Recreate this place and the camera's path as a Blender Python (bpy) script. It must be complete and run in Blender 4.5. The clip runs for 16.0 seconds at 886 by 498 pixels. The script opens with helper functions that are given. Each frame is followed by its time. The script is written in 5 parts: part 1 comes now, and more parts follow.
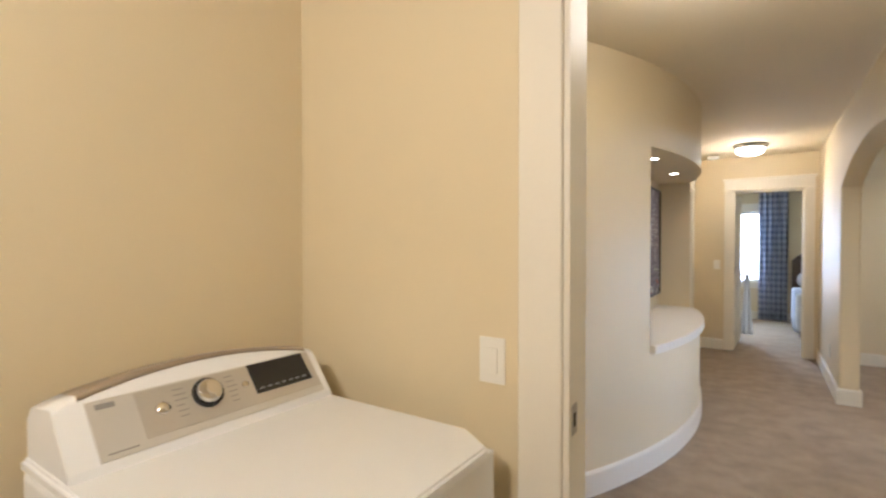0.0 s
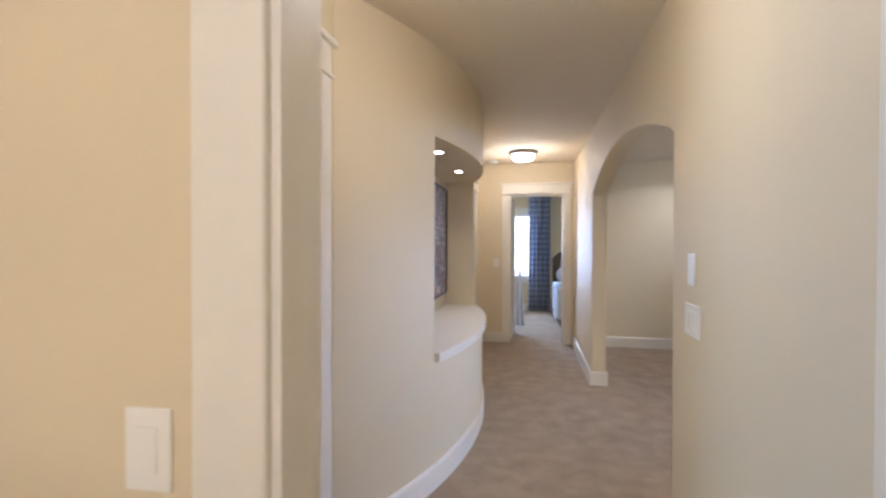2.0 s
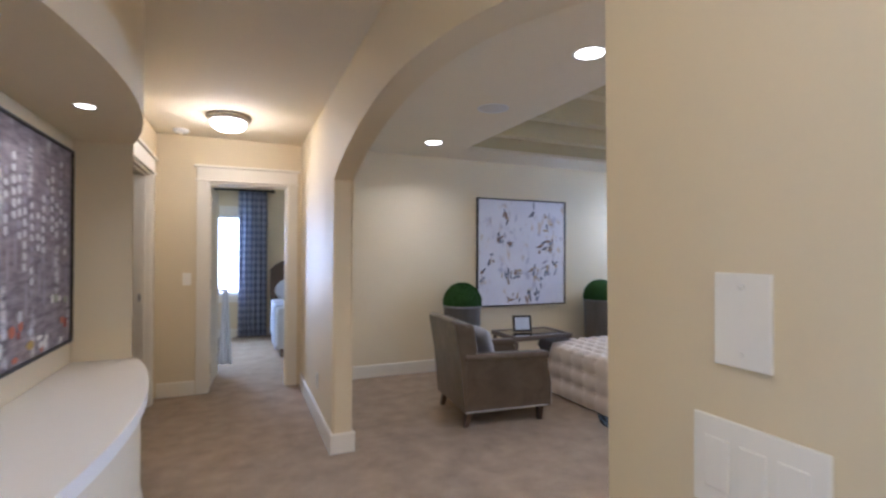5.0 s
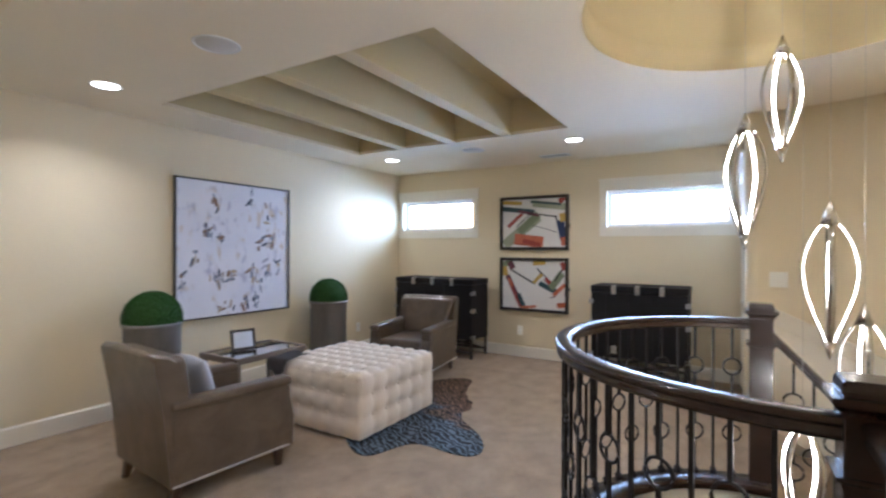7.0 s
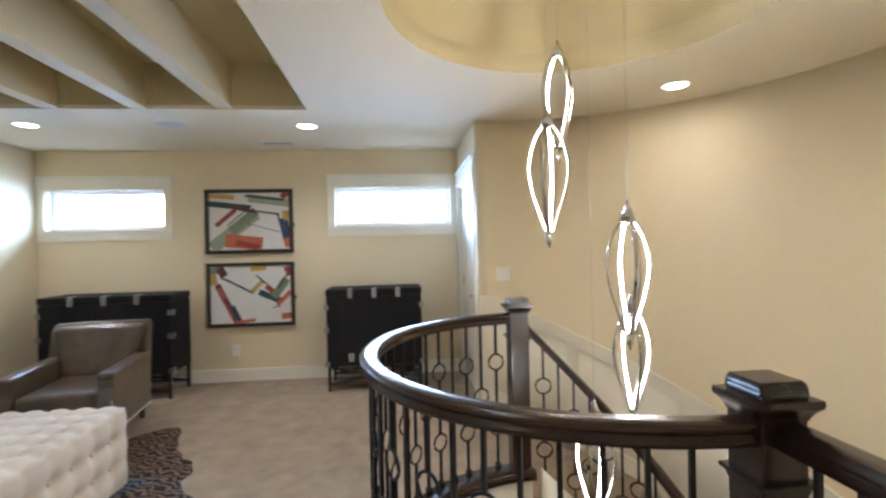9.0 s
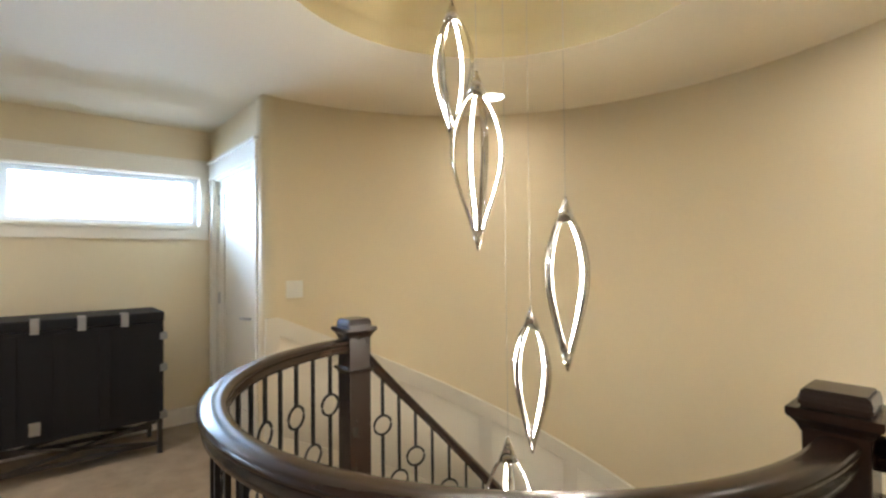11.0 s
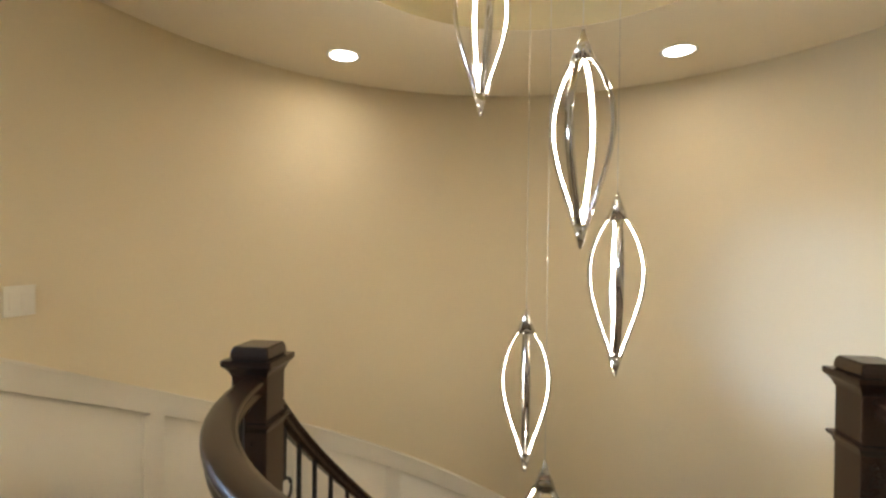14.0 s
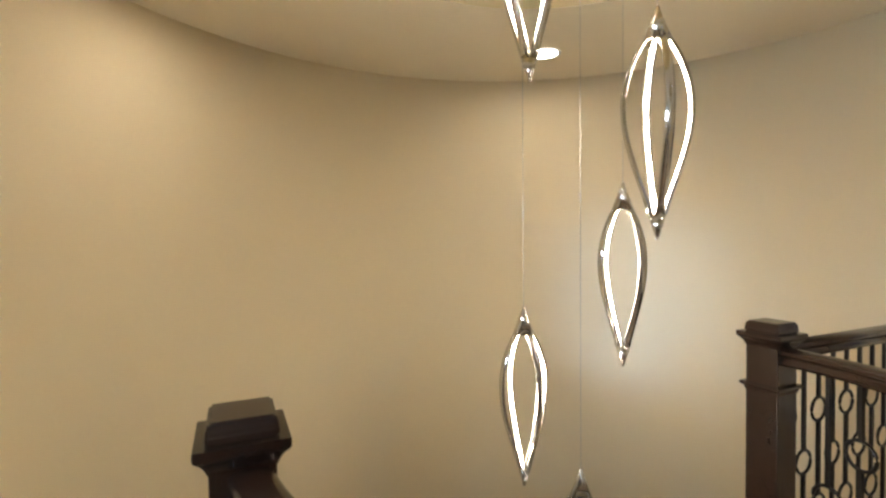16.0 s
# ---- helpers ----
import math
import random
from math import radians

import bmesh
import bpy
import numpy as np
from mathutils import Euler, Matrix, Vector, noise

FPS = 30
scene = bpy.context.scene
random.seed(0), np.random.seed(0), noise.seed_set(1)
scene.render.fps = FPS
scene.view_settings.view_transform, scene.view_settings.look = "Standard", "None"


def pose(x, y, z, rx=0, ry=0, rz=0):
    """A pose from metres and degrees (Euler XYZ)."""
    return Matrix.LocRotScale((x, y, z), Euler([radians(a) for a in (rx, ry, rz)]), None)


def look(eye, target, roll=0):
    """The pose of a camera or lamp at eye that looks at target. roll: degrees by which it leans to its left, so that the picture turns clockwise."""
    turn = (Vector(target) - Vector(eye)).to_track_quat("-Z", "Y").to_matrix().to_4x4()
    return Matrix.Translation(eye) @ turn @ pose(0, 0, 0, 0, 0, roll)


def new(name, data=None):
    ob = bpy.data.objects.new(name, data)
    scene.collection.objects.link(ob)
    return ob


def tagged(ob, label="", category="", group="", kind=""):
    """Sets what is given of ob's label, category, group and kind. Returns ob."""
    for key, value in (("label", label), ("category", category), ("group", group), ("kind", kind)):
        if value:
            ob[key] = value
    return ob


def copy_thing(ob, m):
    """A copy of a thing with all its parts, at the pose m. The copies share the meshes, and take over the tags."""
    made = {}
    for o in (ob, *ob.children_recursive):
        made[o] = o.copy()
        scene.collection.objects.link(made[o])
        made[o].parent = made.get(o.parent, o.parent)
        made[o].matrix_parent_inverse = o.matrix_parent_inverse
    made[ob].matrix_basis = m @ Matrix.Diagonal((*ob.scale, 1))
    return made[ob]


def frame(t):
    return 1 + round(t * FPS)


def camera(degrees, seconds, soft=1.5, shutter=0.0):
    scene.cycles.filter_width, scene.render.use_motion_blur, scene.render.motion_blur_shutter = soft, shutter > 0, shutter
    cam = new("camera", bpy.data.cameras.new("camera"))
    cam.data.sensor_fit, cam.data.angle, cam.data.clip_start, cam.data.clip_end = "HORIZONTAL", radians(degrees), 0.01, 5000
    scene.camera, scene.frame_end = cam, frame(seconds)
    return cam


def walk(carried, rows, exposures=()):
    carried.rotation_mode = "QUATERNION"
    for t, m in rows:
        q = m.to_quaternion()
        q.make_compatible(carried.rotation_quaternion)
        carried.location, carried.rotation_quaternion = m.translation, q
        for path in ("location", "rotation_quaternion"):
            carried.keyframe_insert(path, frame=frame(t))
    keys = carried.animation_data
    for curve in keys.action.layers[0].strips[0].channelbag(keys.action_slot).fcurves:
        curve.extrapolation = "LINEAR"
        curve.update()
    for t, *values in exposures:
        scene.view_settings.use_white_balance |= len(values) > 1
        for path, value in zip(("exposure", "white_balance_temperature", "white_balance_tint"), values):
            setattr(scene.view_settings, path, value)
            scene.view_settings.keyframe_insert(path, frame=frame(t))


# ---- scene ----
cam = camera(85.9, 16.0, soft=2.4, shutter=0.4)
PATH = [
    (0, (0.553, 0.133, 1.371), (-0.56, 1.794, 1.344), 0.0),
    (0.5, (0.517, 0.192, 1.36), (-0.415, 1.962, 1.327), 0.1),
    (1, (0.497, 0.265, 1.356), (-0.246, 2.122, 1.321), 0.2),
    (1.5, (0.494, 0.437, 1.35), (-0.056, 2.36, 1.322), 0.1),
    (2, (0.506, 0.629, 1.362), (0.153, 2.598, 1.335), 0.2),
    (2.5, (0.508, 0.818, 1.349), (0.35, 2.811, 1.32), 0.1),
    (3, (0.524, 1.058, 1.342), (0.534, 3.058, 1.306), -0.0),
    (3.2, (0.533, 1.167, 1.336), (0.609, 3.165, 1.301), 0.0),
    (5.3, (0.532, 2.259, 1.348), (1.455, 4.033, 1.372), 0.1),
    (5.5, (0.535, 2.341, 1.347), (1.557, 4.059, 1.371), -0.0),
    (6, (0.574, 2.599, 1.322), (1.883, 4.112, 1.351), -0.1),
    (6.5, (0.68, 2.815, 1.331), (2.21, 4.103, 1.346), -0.2),
    (7, (0.751, 2.951, 1.365), (2.462, 3.988, 1.364), 0.2),
    (7.5, (0.855, 3.11, 1.352), (2.714, 3.848, 1.37), 0.2),
    (8, (0.965, 3.248, 1.364), (2.916, 3.686, 1.389), -0.2),
    (8.5, (1.088, 3.394, 1.397), (3.084, 3.525, 1.403), -0.9),
    (9, (1.226, 3.542, 1.382), (3.217, 3.345, 1.37), -1.3),
    (9.5, (1.422, 3.588, 1.35), (3.364, 3.109, 1.336), -1.8),
    (10, (1.655, 3.772, 1.356), (3.486, 2.969, 1.349), -1.3),
    (10.2, (1.734, 3.816, 1.339), (3.51, 2.895, 1.351), -0.9),
    (12.3, (2.654, 4.216, 1.368), (3.709, 2.517, 1.344), -1.7),
    (12.5, (2.746, 4.225, 1.372), (3.728, 2.482, 1.345), -1.8),
    (13, (2.952, 4.249, 1.368), (3.746, 2.414, 1.35), -1.3),
    (13.5, (3.141, 4.261, 1.358), (3.711, 2.344, 1.358), -0.2),
    (14, (3.342, 4.218, 1.37), (3.627, 2.238, 1.355), 0.7),
    (14.5, (3.55, 4.152, 1.379), (3.523, 2.152, 1.356), 1.2),
    (15, (3.745, 4.062, 1.379), (3.438, 2.086, 1.347), 0.8),
    (15.5, (3.963, 3.938, 1.372), (3.376, 2.027, 1.338), 0.0),
    (16, (4.151, 3.784, 1.374), (3.334, 1.961, 1.327), -0.5),
]
walk(cam, [(t, look(eye, target, roll)) for t, eye, target, roll in PATH], [(0, 0.78, 5550, 16), (2.5, 0.68, 5120, 22), (5.5, 0.58, 5080, 21), (6.5, 0.80, 5100, 19), (8.5, 1.05, 5150, 15), (10, 1.06, 5400, 12), (12.5, 0.74, 5900, 12), (16, 0.70, 6000, 13)])

# ---------------------------------------------------------------- light
world = bpy.data.worlds.new("sky")
scene.world = world
world.use_nodes = True
_nt = world.node_tree
_sky = _nt.nodes.new("ShaderNodeTexSky")
_sky.sky_type = "NISHITA"
_sky.sun_disc = False
SUN_UP, SUN_TURN = 9, 64    # height above the horizon; from +y towards +x
_sky.sun_elevation = radians(SUN_UP)
_sky.sun_rotation = radians(SUN_TURN)
_nt.links.new(_sky.outputs[0], _nt.nodes["Background"].inputs[0])
_nt.nodes["Background"].inputs[1].default_value = 0.15

_sun = bpy.data.lights.new("hazy_sun", "SUN")
_sun.energy, _sun.angle, _sun.color = 5.0, radians(13), (0.50, 0.68, 1.0)
new("hazy_sun", _sun).matrix_world = look((0, 0, 0), (-math.sin(radians(SUN_TURN)) * math.cos(radians(SUN_UP)), -math.cos(radians(SUN_TURN)) * math.cos(radians(SUN_UP)), -math.sin(radians(SUN_UP))))


def lamp_disk(name, x, y, z, watts, size, colour=(1.0, 0.90, 0.76), spread=150, aim=None):
    d = bpy.data.lights.new(name, "AREA")
    d.shape, d.size, d.energy, d.color, d.spread = "DISK", size, watts, colour, radians(spread)
    ob = new(name, d)
    ob.matrix_world = look((x, y, z), aim or (x, y + 0.0001, z - 1))
    return ob


def lamp_window(name, eye, target, w, h, watts, colour=(0.66, 0.82, 1.0), spread=180):
    d = bpy.data.lights.new(name, "AREA")
    d.shape, d.size, d.size_y, d.energy, d.color = "RECTANGLE", w, h, watts, colour
    d.spread = radians(spread)
    ob = new(name, d)
    ob.matrix_world = look(eye, target)
    return ob


C = 2.44
for _x, _y in ((2.28, 4.2), (2.29, 6.5), (5.4, 6.5), (5.42, 4.28)):
    lamp_disk("downlight_lamp", _x, _y, C - 0.012, 4.5, 0.13, (1.0, 0.93, 0.83), 135)
for _x, _y in ((4.3, 1.62), (2.46, 1.48)):
    lamp_disk("stair_downlight_lamp", _x, _y, C - 0.012, 1.35, 0.13, (1.0, 0.86, 0.66), 178)
for _x, _y in ((-0.07, 3.66), (-0.06, 4.51)):
    lamp_disk("niche_lamp", _x, _y, 1.94, 0.62, 0.05, spread=130)
for _y, _w in ((6.33, 10), (2.12, 4.8)):
    _l = bpy.data.lights.new("hall_lamp", "POINT")
    _l.energy, _l.color, _l.shadow_soft_size = _w, (1.0, 0.86, 0.65), 0.06
    new("hall_lamp", _l).matrix_world = pose(0.43, _y, C - 0.20)
# unseen lamp added behind the camera's start, aimed to brighten the laundry
lamp_disk("laundry_fill_lamp", 0.35, -0.9, C - 0.12, 17.0, 0.3, (1.0, 0.90, 0.72), spread=180, aim=(-0.3, 0.9, 1.75))
lamp_window("window_light", (8.6, 4.7, 2.85), (5.0, 4.7, 2.85), 26.0, 3.6, 7700, (0.60, 0.79, 1.0))
lamp_window("bedroom_window_light", (-0.11, 10.53, 1.295), (-0.11, 9.0, 1.295), 0.96, 1.2, 62)
lamp_window("side_room_window_light", (-2.44, 2.2, 1.4), (0.0, 2.0, 1.0), 0.9, 1.1, 23, (0.50, 0.72, 1.0))

# ---------------------------------------------------------------- materials


def mat(name, colour, rough=0.6, metal=0.0, var=0.08, scale=3.0, fine=60.0, bump=0.15, dist=0.002, colour2=None, sheen=0.0, coat=0.0, spec=0.5, stretch=(1, 1, 1)):
    m = bpy.data.materials.new(name)
    m.use_nodes = True
    nt = m.node_tree
    b = nt.nodes["Principled BSDF"]
    b.inputs["Roughness"].default_value = rough
    b.inputs["Metallic"].default_value = metal
    b.inputs["Specular IOR Level"].default_value = spec
    b.inputs["Coat Weight"].default_value = coat
    b.inputs["Sheen Weight"].default_value = sheen
    co = nt.nodes.new("ShaderNodeTexCoord")
    n1 = nt.nodes.new("ShaderNodeTexNoise")
    n1.inputs["Scale"].default_value, n1.inputs["Detail"].default_value, n1.inputs["Roughness"].default_value = scale, 5, 0.6
    n2 = nt.nodes.new("ShaderNodeTexNoise")
    n2.inputs["Scale"].default_value, n2.inputs["Detail"].default_value = fine, 3
    mp = nt.nodes.new("ShaderNodeMapping")
    mp.inputs["Scale"].default_value = stretch
    nt.links.new(co.outputs["Object"], mp.inputs[0])
    nt.links.new(mp.outputs[0], n1.inputs["Vector"])
    nt.links.new(mp.outputs[0], n2.inputs["Vector"])
    mix = nt.nodes.new("ShaderNodeMix")
    mix.data_type = "RGBA"
    c2 = colour2 or tuple(c * (1 - 2.2 * var) for c in colour)
    mix.inputs["A"].default_value = (*c2, 1)
    mix.inputs["B"].default_value = (*tuple(min(1, c * (1 + 0.5 * var)) for c in colour), 1)
    add = nt.nodes.new("ShaderNodeMath")
    add.operation = "MULTIPLY_ADD"
    add.inputs[1].default_value = 0.35
    nt.links.new(n2.outputs["Fac"], add.inputs[0])
    sc = nt.nodes.new("ShaderNodeMath")
    sc.operation = "MULTIPLY"
    sc.inputs[1].default_value = 0.75
    nt.links.new(n1.outputs["Fac"], sc.inputs[0])
    nt.links.new(sc.outputs[0], add.inputs[2])
    nt.links.new(add.outputs[0], mix.inputs["Factor"])
    nt.links.new(mix.outputs["Result"], b.inputs["Base Color"])
    if bump:
        bp = nt.nodes.new("ShaderNodeBump")
        bp.inputs["Strength"].default_value, bp.inputs["Distance"].default_value = bump, dist
        nt.links.new(n2.outputs["Fac"], bp.inputs["Height"])
        nt.links.new(bp.outputs[0], b.inputs["Normal"])
    return m


def glow(name, colour, strength):
    m = bpy.data.materials.new(name)
    m.use_nodes = True
    b = m.node_tree.nodes["Principled BSDF"]
    b.inputs["Base Color"].default_value = (0.8, 0.8, 0.8, 1)
    b.inputs["Emission Color"].default_value = (*colour, 1)
    b.inputs["Emission Strength"].default_value = strength
    return m


M_WALL = mat("wall_paint", (0.72, 0.606, 0.392), 0.62, var=0.03, scale=1.5, fine=180, bump=0.12, dist=0.001)
M_CEIL = mat("ceiling_paint", (0.75, 0.66, 0.485), 0.85, var=0.03, scale=2, fine=120, bump=0.35, dist=0.002)
# recess, beams and dome: a darker, yellower tone than the walls' tan
M_KHAKI = mat("khaki_tone", (0.56, 0.46, 0.25), 0.7, var=0.03, scale=1.5, fine=150, bump=0.2, dist=0.001)
M_TRIM = mat("trim_paint", (0.80, 0.74, 0.615), 0.5, var=0.03, scale=4, fine=90, bump=0.03, dist=0.0005)
M_WHITE = mat("white_enamel", (0.85, 0.85, 0.84), 0.22, var=0.02, scale=4, fine=50, bump=0.0)
M_PLATE = mat("switch_plastic", (0.84, 0.80, 0.70), 0.35, var=0.02, bump=0.0)
M_CARPET = mat("carpet", (0.45, 0.335, 0.215), 0.95, var=0.36, scale=6, fine=110, bump=0.8, dist=0.006, sheen=0.15, spec=0.1)
M_WOOD = mat("dark_stained_wood", (0.031, 0.016, 0.010), 0.27, var=0.22, scale=9, fine=140, bump=0.06, dist=0.0006, coat=0.15, spec=0.4)
M_IRON = mat("wrought_iron", (0.022, 0.020, 0.019), 0.42, metal=0.6, var=0.15, scale=20, fine=200, bump=0.15, dist=0.0006)
M_CHROME = mat("chrome", (0.72, 0.70, 0.67), 0.10, metal=1.0, var=0.04, scale=8, fine=50, bump=0.0)
M_NICKEL = mat("brushed_nickel", (0.50, 0.47, 0.42), 0.34, metal=1.0, var=0.08, scale=20, fine=150, bump=0.05, dist=0.0003)
M_LED = glow("led_strip", (1.0, 0.87, 0.62), 26)
M_BULB = glow("lit_diffuser", (1.0, 0.90, 0.72), 9)


def worn_leather():
    m = mat("worn_brown_leather", (0.128, 0.092, 0.058), 0.42, colour2=(0.062, 0.042, 0.026), scale=4, fine=150, bump=0.3, dist=0.0012, coat=0.25)
    nt = m.node_tree
    b = nt.nodes["Principled BSDF"]
    n = nt.nodes.new("ShaderNodeTexNoise")
    n.inputs["Scale"].default_value, n.inputs["Detail"].default_value, n.inputs["Distortion"].default_value = 6.5, 8, 0.8
    co = nt.nodes.new("ShaderNodeTexCoord")
    nt.links.new(co.outputs["Object"], n.inputs["Vector"])
    r = nt.nodes.new("ShaderNodeValToRGB")
    r.color_ramp.elements[0].position, r.color_ramp.elements[0].color = 0.32, (0.74, 0.70, 0.67, 1)
    r.color_ramp.elements[1].position, r.color_ramp.elements[1].color = 0.66, (1.12, 1.1, 1.08, 1)
    nt.links.new(n.outputs["Fac"], r.inputs[0])
    x = nt.nodes.new("ShaderNodeMix")
    x.data_type, x.blend_type = "RGBA", "MULTIPLY"
    x.inputs["Factor"].default_value = 1
    nt.links.new(b.inputs["Base Color"].links[0].from_socket, x.inputs["A"])
    nt.links.new(r.outputs[0], x.inputs["B"])
    nt.links.new(x.outputs["Result"], b.inputs["Base Color"])
    g = nt.nodes.new("ShaderNodeMapRange")
    g.inputs["To Min"].default_value, g.inputs["To Max"].default_value = 0.34, 0.26
    nt.links.new(n.outputs["Fac"], g.inputs["Value"])
    nt.links.new(g.outputs[0], b.inputs["Roughness"])
    return m


M_LEATHER = worn_leather()
M_NAIL = mat("steel_nailheads", (0.78, 0.76, 0.72), 0.35, metal=0.5, var=0.06, scale=30, fine=90, bump=0.0)
M_LINEN = mat("cream_linen", (0.71, 0.60, 0.465), 0.9, var=0.06, scale=8, fine=400, bump=0.4, dist=0.0012, sheen=0.2)
M_GALV = mat("galvanised_zinc", (0.27, 0.255, 0.24), 0.55, metal=0.3, var=0.26, scale=9, fine=60, bump=0.15, dist=0.001, stretch=(1, 1, 0.18))
M_LEAF = mat("boxwood_leaf", (0.040, 0.125, 0.016), 0.8, var=0.3, scale=30, fine=120, bump=0.0)
M_TRUNK = mat("black_trunk_fibre", (0.012, 0.011, 0.012), 0.65, var=0.2, scale=12, fine=120, bump=0.3, dist=0.001, spec=0.25)
M_STEEL = mat("steel_hardware", (0.46, 0.44, 0.41), 0.38, metal=1.0, var=0.15, scale=15, fine=100, bump=0.05)
M_FRAME = mat("dark_picture_frame", (0.030, 0.024, 0.020), 0.35, var=0.15, scale=14, fine=120, bump=0.1, dist=0.0006)
M_DARKWOOD = mat("walnut", (0.085, 0.050, 0.030), 0.4, var=0.25, scale=9, fine=110, bump=0.12, dist=0.0008)
M_VINYL = mat("window_vinyl", (0.84, 0.84, 0.83), 0.4, var=0.02, bump=0.0)
M_GREYTRIM = mat("outside_render", (0.55, 0.54, 0.52), 0.9, var=0.08, scale=2, fine=60)
M_DARK = mat("dark_gap", (0.03, 0.028, 0.026), 0.8, bump=0.0)


def glass():
    m = bpy.data.materials.new("clear_glass")
    m.use_nodes = True
    nt = m.node_tree
    nt.nodes.remove(nt.nodes["Principled BSDF"])
    tr, gl = nt.nodes.new("ShaderNodeBsdfTransparent"), nt.nodes.new("ShaderNodeBsdfGlossy")
    gl.inputs["Roughness"].default_value = 0.02
    fr, mx = nt.nodes.new("ShaderNodeFresnel"), nt.nodes.new("ShaderNodeMixShader")
    fr.inputs[0].default_value = 1.45
    nt.links.new(fr.outputs[0], mx.inputs[0])
    nt.links.new(tr.outputs[0], mx.inputs[1])
    nt.links.new(gl.outputs[0], mx.inputs[2])
    nt.links.new(mx.outputs[0], nt.nodes["Material Output"].inputs[0])
    return m


M_GLASS = glass()

# ---------------------------------------------------------------- building helpers


def bx(bm, x0, x1, y0, y1, z0, z1, bevel=0.0, seg=2):
    v = [bm.verts.new((x, y, z)) for z in (z0, z1) for x, y in ((x0, y0), (x1, y0), (x1, y1), (x0, y1))]
    f = [bm.faces.new([v[i] for i in q]) for q in ((3, 2, 1, 0), (4, 5, 6, 7), (0, 1, 5, 4), (1, 2, 6, 5), (2, 3, 7, 6), (3, 0, 4, 7))]
    if bevel:
        edges = list({e for g in f for e in g.edges})
        bmesh.ops.bevel(bm, geom=edges, offset=bevel, segments=seg, affect="EDGES", profile=0.6)
    return bm


def box(x0, x1, y0, y1, z0, z1, bevel=0.0, seg=2):
    return bx(bmesh.new(), min(x0, x1), max(x0, x1), min(y0, y1), max(y0, y1), min(z0, z1), max(z0, z1), bevel, seg)


def prism(bm, plan, z0, z1):
    """A vertical prism over a plan polygon given counter-clockwise."""
    a = [bm.verts.new((x, y, z0)) for x, y in plan]
    b = [bm.verts.new((x, y, z1)) for x, y in plan]
    n = len(plan)
    bm.faces.new(b)
    bm.faces.new(a[::-1])
    for i in range(n):
        bm.faces.new((a[i], a[(i + 1) % n], b[(i + 1) % n], b[i]))
    return bm


def turned(bm, cx, cy, profile, seg=32, smooth=True):
    """A body of revolution round a vertical axis; profile: (radius, z) from below upwards."""
    rings = []
    for r, z in profile:
        if r < 1e-5:
            rings.append([bm.verts.new((cx, cy, z))])
        else:
            rings.append([bm.verts.new((cx + r * math.cos(2 * math.pi * i / seg), cy + r * math.sin(2 * math.pi * i / seg), z)) for i in range(seg)])
    for a, b in zip(rings, rings[1:]):
        for i in range(seg):
            j = (i + 1) % seg
            q = [a[i % len(a)], a[j % len(a)], b[j % len(b)], b[i % len(b)]]
            q = [v for k, v in enumerate(q) if v not in q[:k]]
            if len(q) > 2:
                bm.faces.new(q).smooth = smooth
    return bm


def sweep(bm, pts, profile, closed=False, smooth=True, caps=True, upright=True):
    """Sweeps a closed profile of (sideways, upward) along a line of points."""
    pts = [Vector(p) for p in pts]
    n, rings = len(pts), []
    for i, p in enumerate(pts):
        a = pts[(i - 1) % n] if closed or i else p
        b = pts[(i + 1) % n] if closed or i < n - 1 else p
        d = (b - a).normalized()
        ref = Vector((0, 0, 1)) if abs(d.z) < 0.97 else Vector((1, 0, 0))
        side = d.cross(ref).normalized()
        up = ref if upright and abs(d.z) < 0.97 else side.cross(d).normalized()
        rings.append([bm.verts.new(p + side * u + up * w) for u, w in profile])
    m = len(profile)
    for i in range(n if closed else n - 1):
        a, b = rings[i], rings[(i + 1) % n]
        for k in range(m):
            bm.faces.new((a[k], a[(k + 1) % m], b[(k + 1) % m], b[k])).smooth = smooth
    if caps and not closed:
        bm.faces.new(rings[0][::-1])
        bm.faces.new(rings[-1])
    return bm


def circle_profile(r, n=8):
    return [(r * math.cos(2 * math.pi * k / n), r * math.sin(2 * math.pi * k / n)) for k in range(n)]


def finish(bm, name, material):
    bmesh.ops.recalc_face_normals(bm, faces=bm.faces)
    me = bpy.data.meshes.new(name)
    bm.to_mesh(me)
    bm.free()
    me.materials.append(material)
    return me


def part(name, bm, material, parent, label="", at=None):
    ob = new(name, finish(bm, name, material))
    ob.parent = parent
    if at is not None:
        ob.matrix_basis = at
    return tagged(ob, label) if label else ob


def same_part(name, me, parent, at):
    ob = new(name, me)
    ob.parent = parent
    ob.matrix_basis = at
    return ob


def thing(name, label, category, at=None, group=""):
    ob = new(name)
    ob.empty_display_size = 0.1
    if at is not None:
        ob.matrix_basis = at
    return tagged(ob, label, category, group)


def structure(name, bm, material, label=""):
    return tagged(new(name, finish(bm, name, material)), label, kind="structure")


def wall(name, axis, at0, at1, s0, s1, openings=(), z0=0.0, z1=C, label="tan painted plaster wall"):
    """A straight wall along y (axis 'y', between x = at0 and at1) or along x; openings: (from, to, z below, z above)."""
    bm = bmesh.new()

    def put(a, b, za, zb):
        if b - a > 1e-4 and zb - za > 1e-4:
            bx(bm, at0, at1, a, b, za, zb) if axis == "y" else bx(bm, a, b, at0, at1, za, zb)

    at = s0
    for a, b, za, zb in sorted(openings):
        put(at, a, z0, z1)
        put(a, b, z0, za)
        put(a, b, zb, z1)
        at = b
    put(at, s1, z0, z1)
    return structure(name, bm, M_WALL, label)

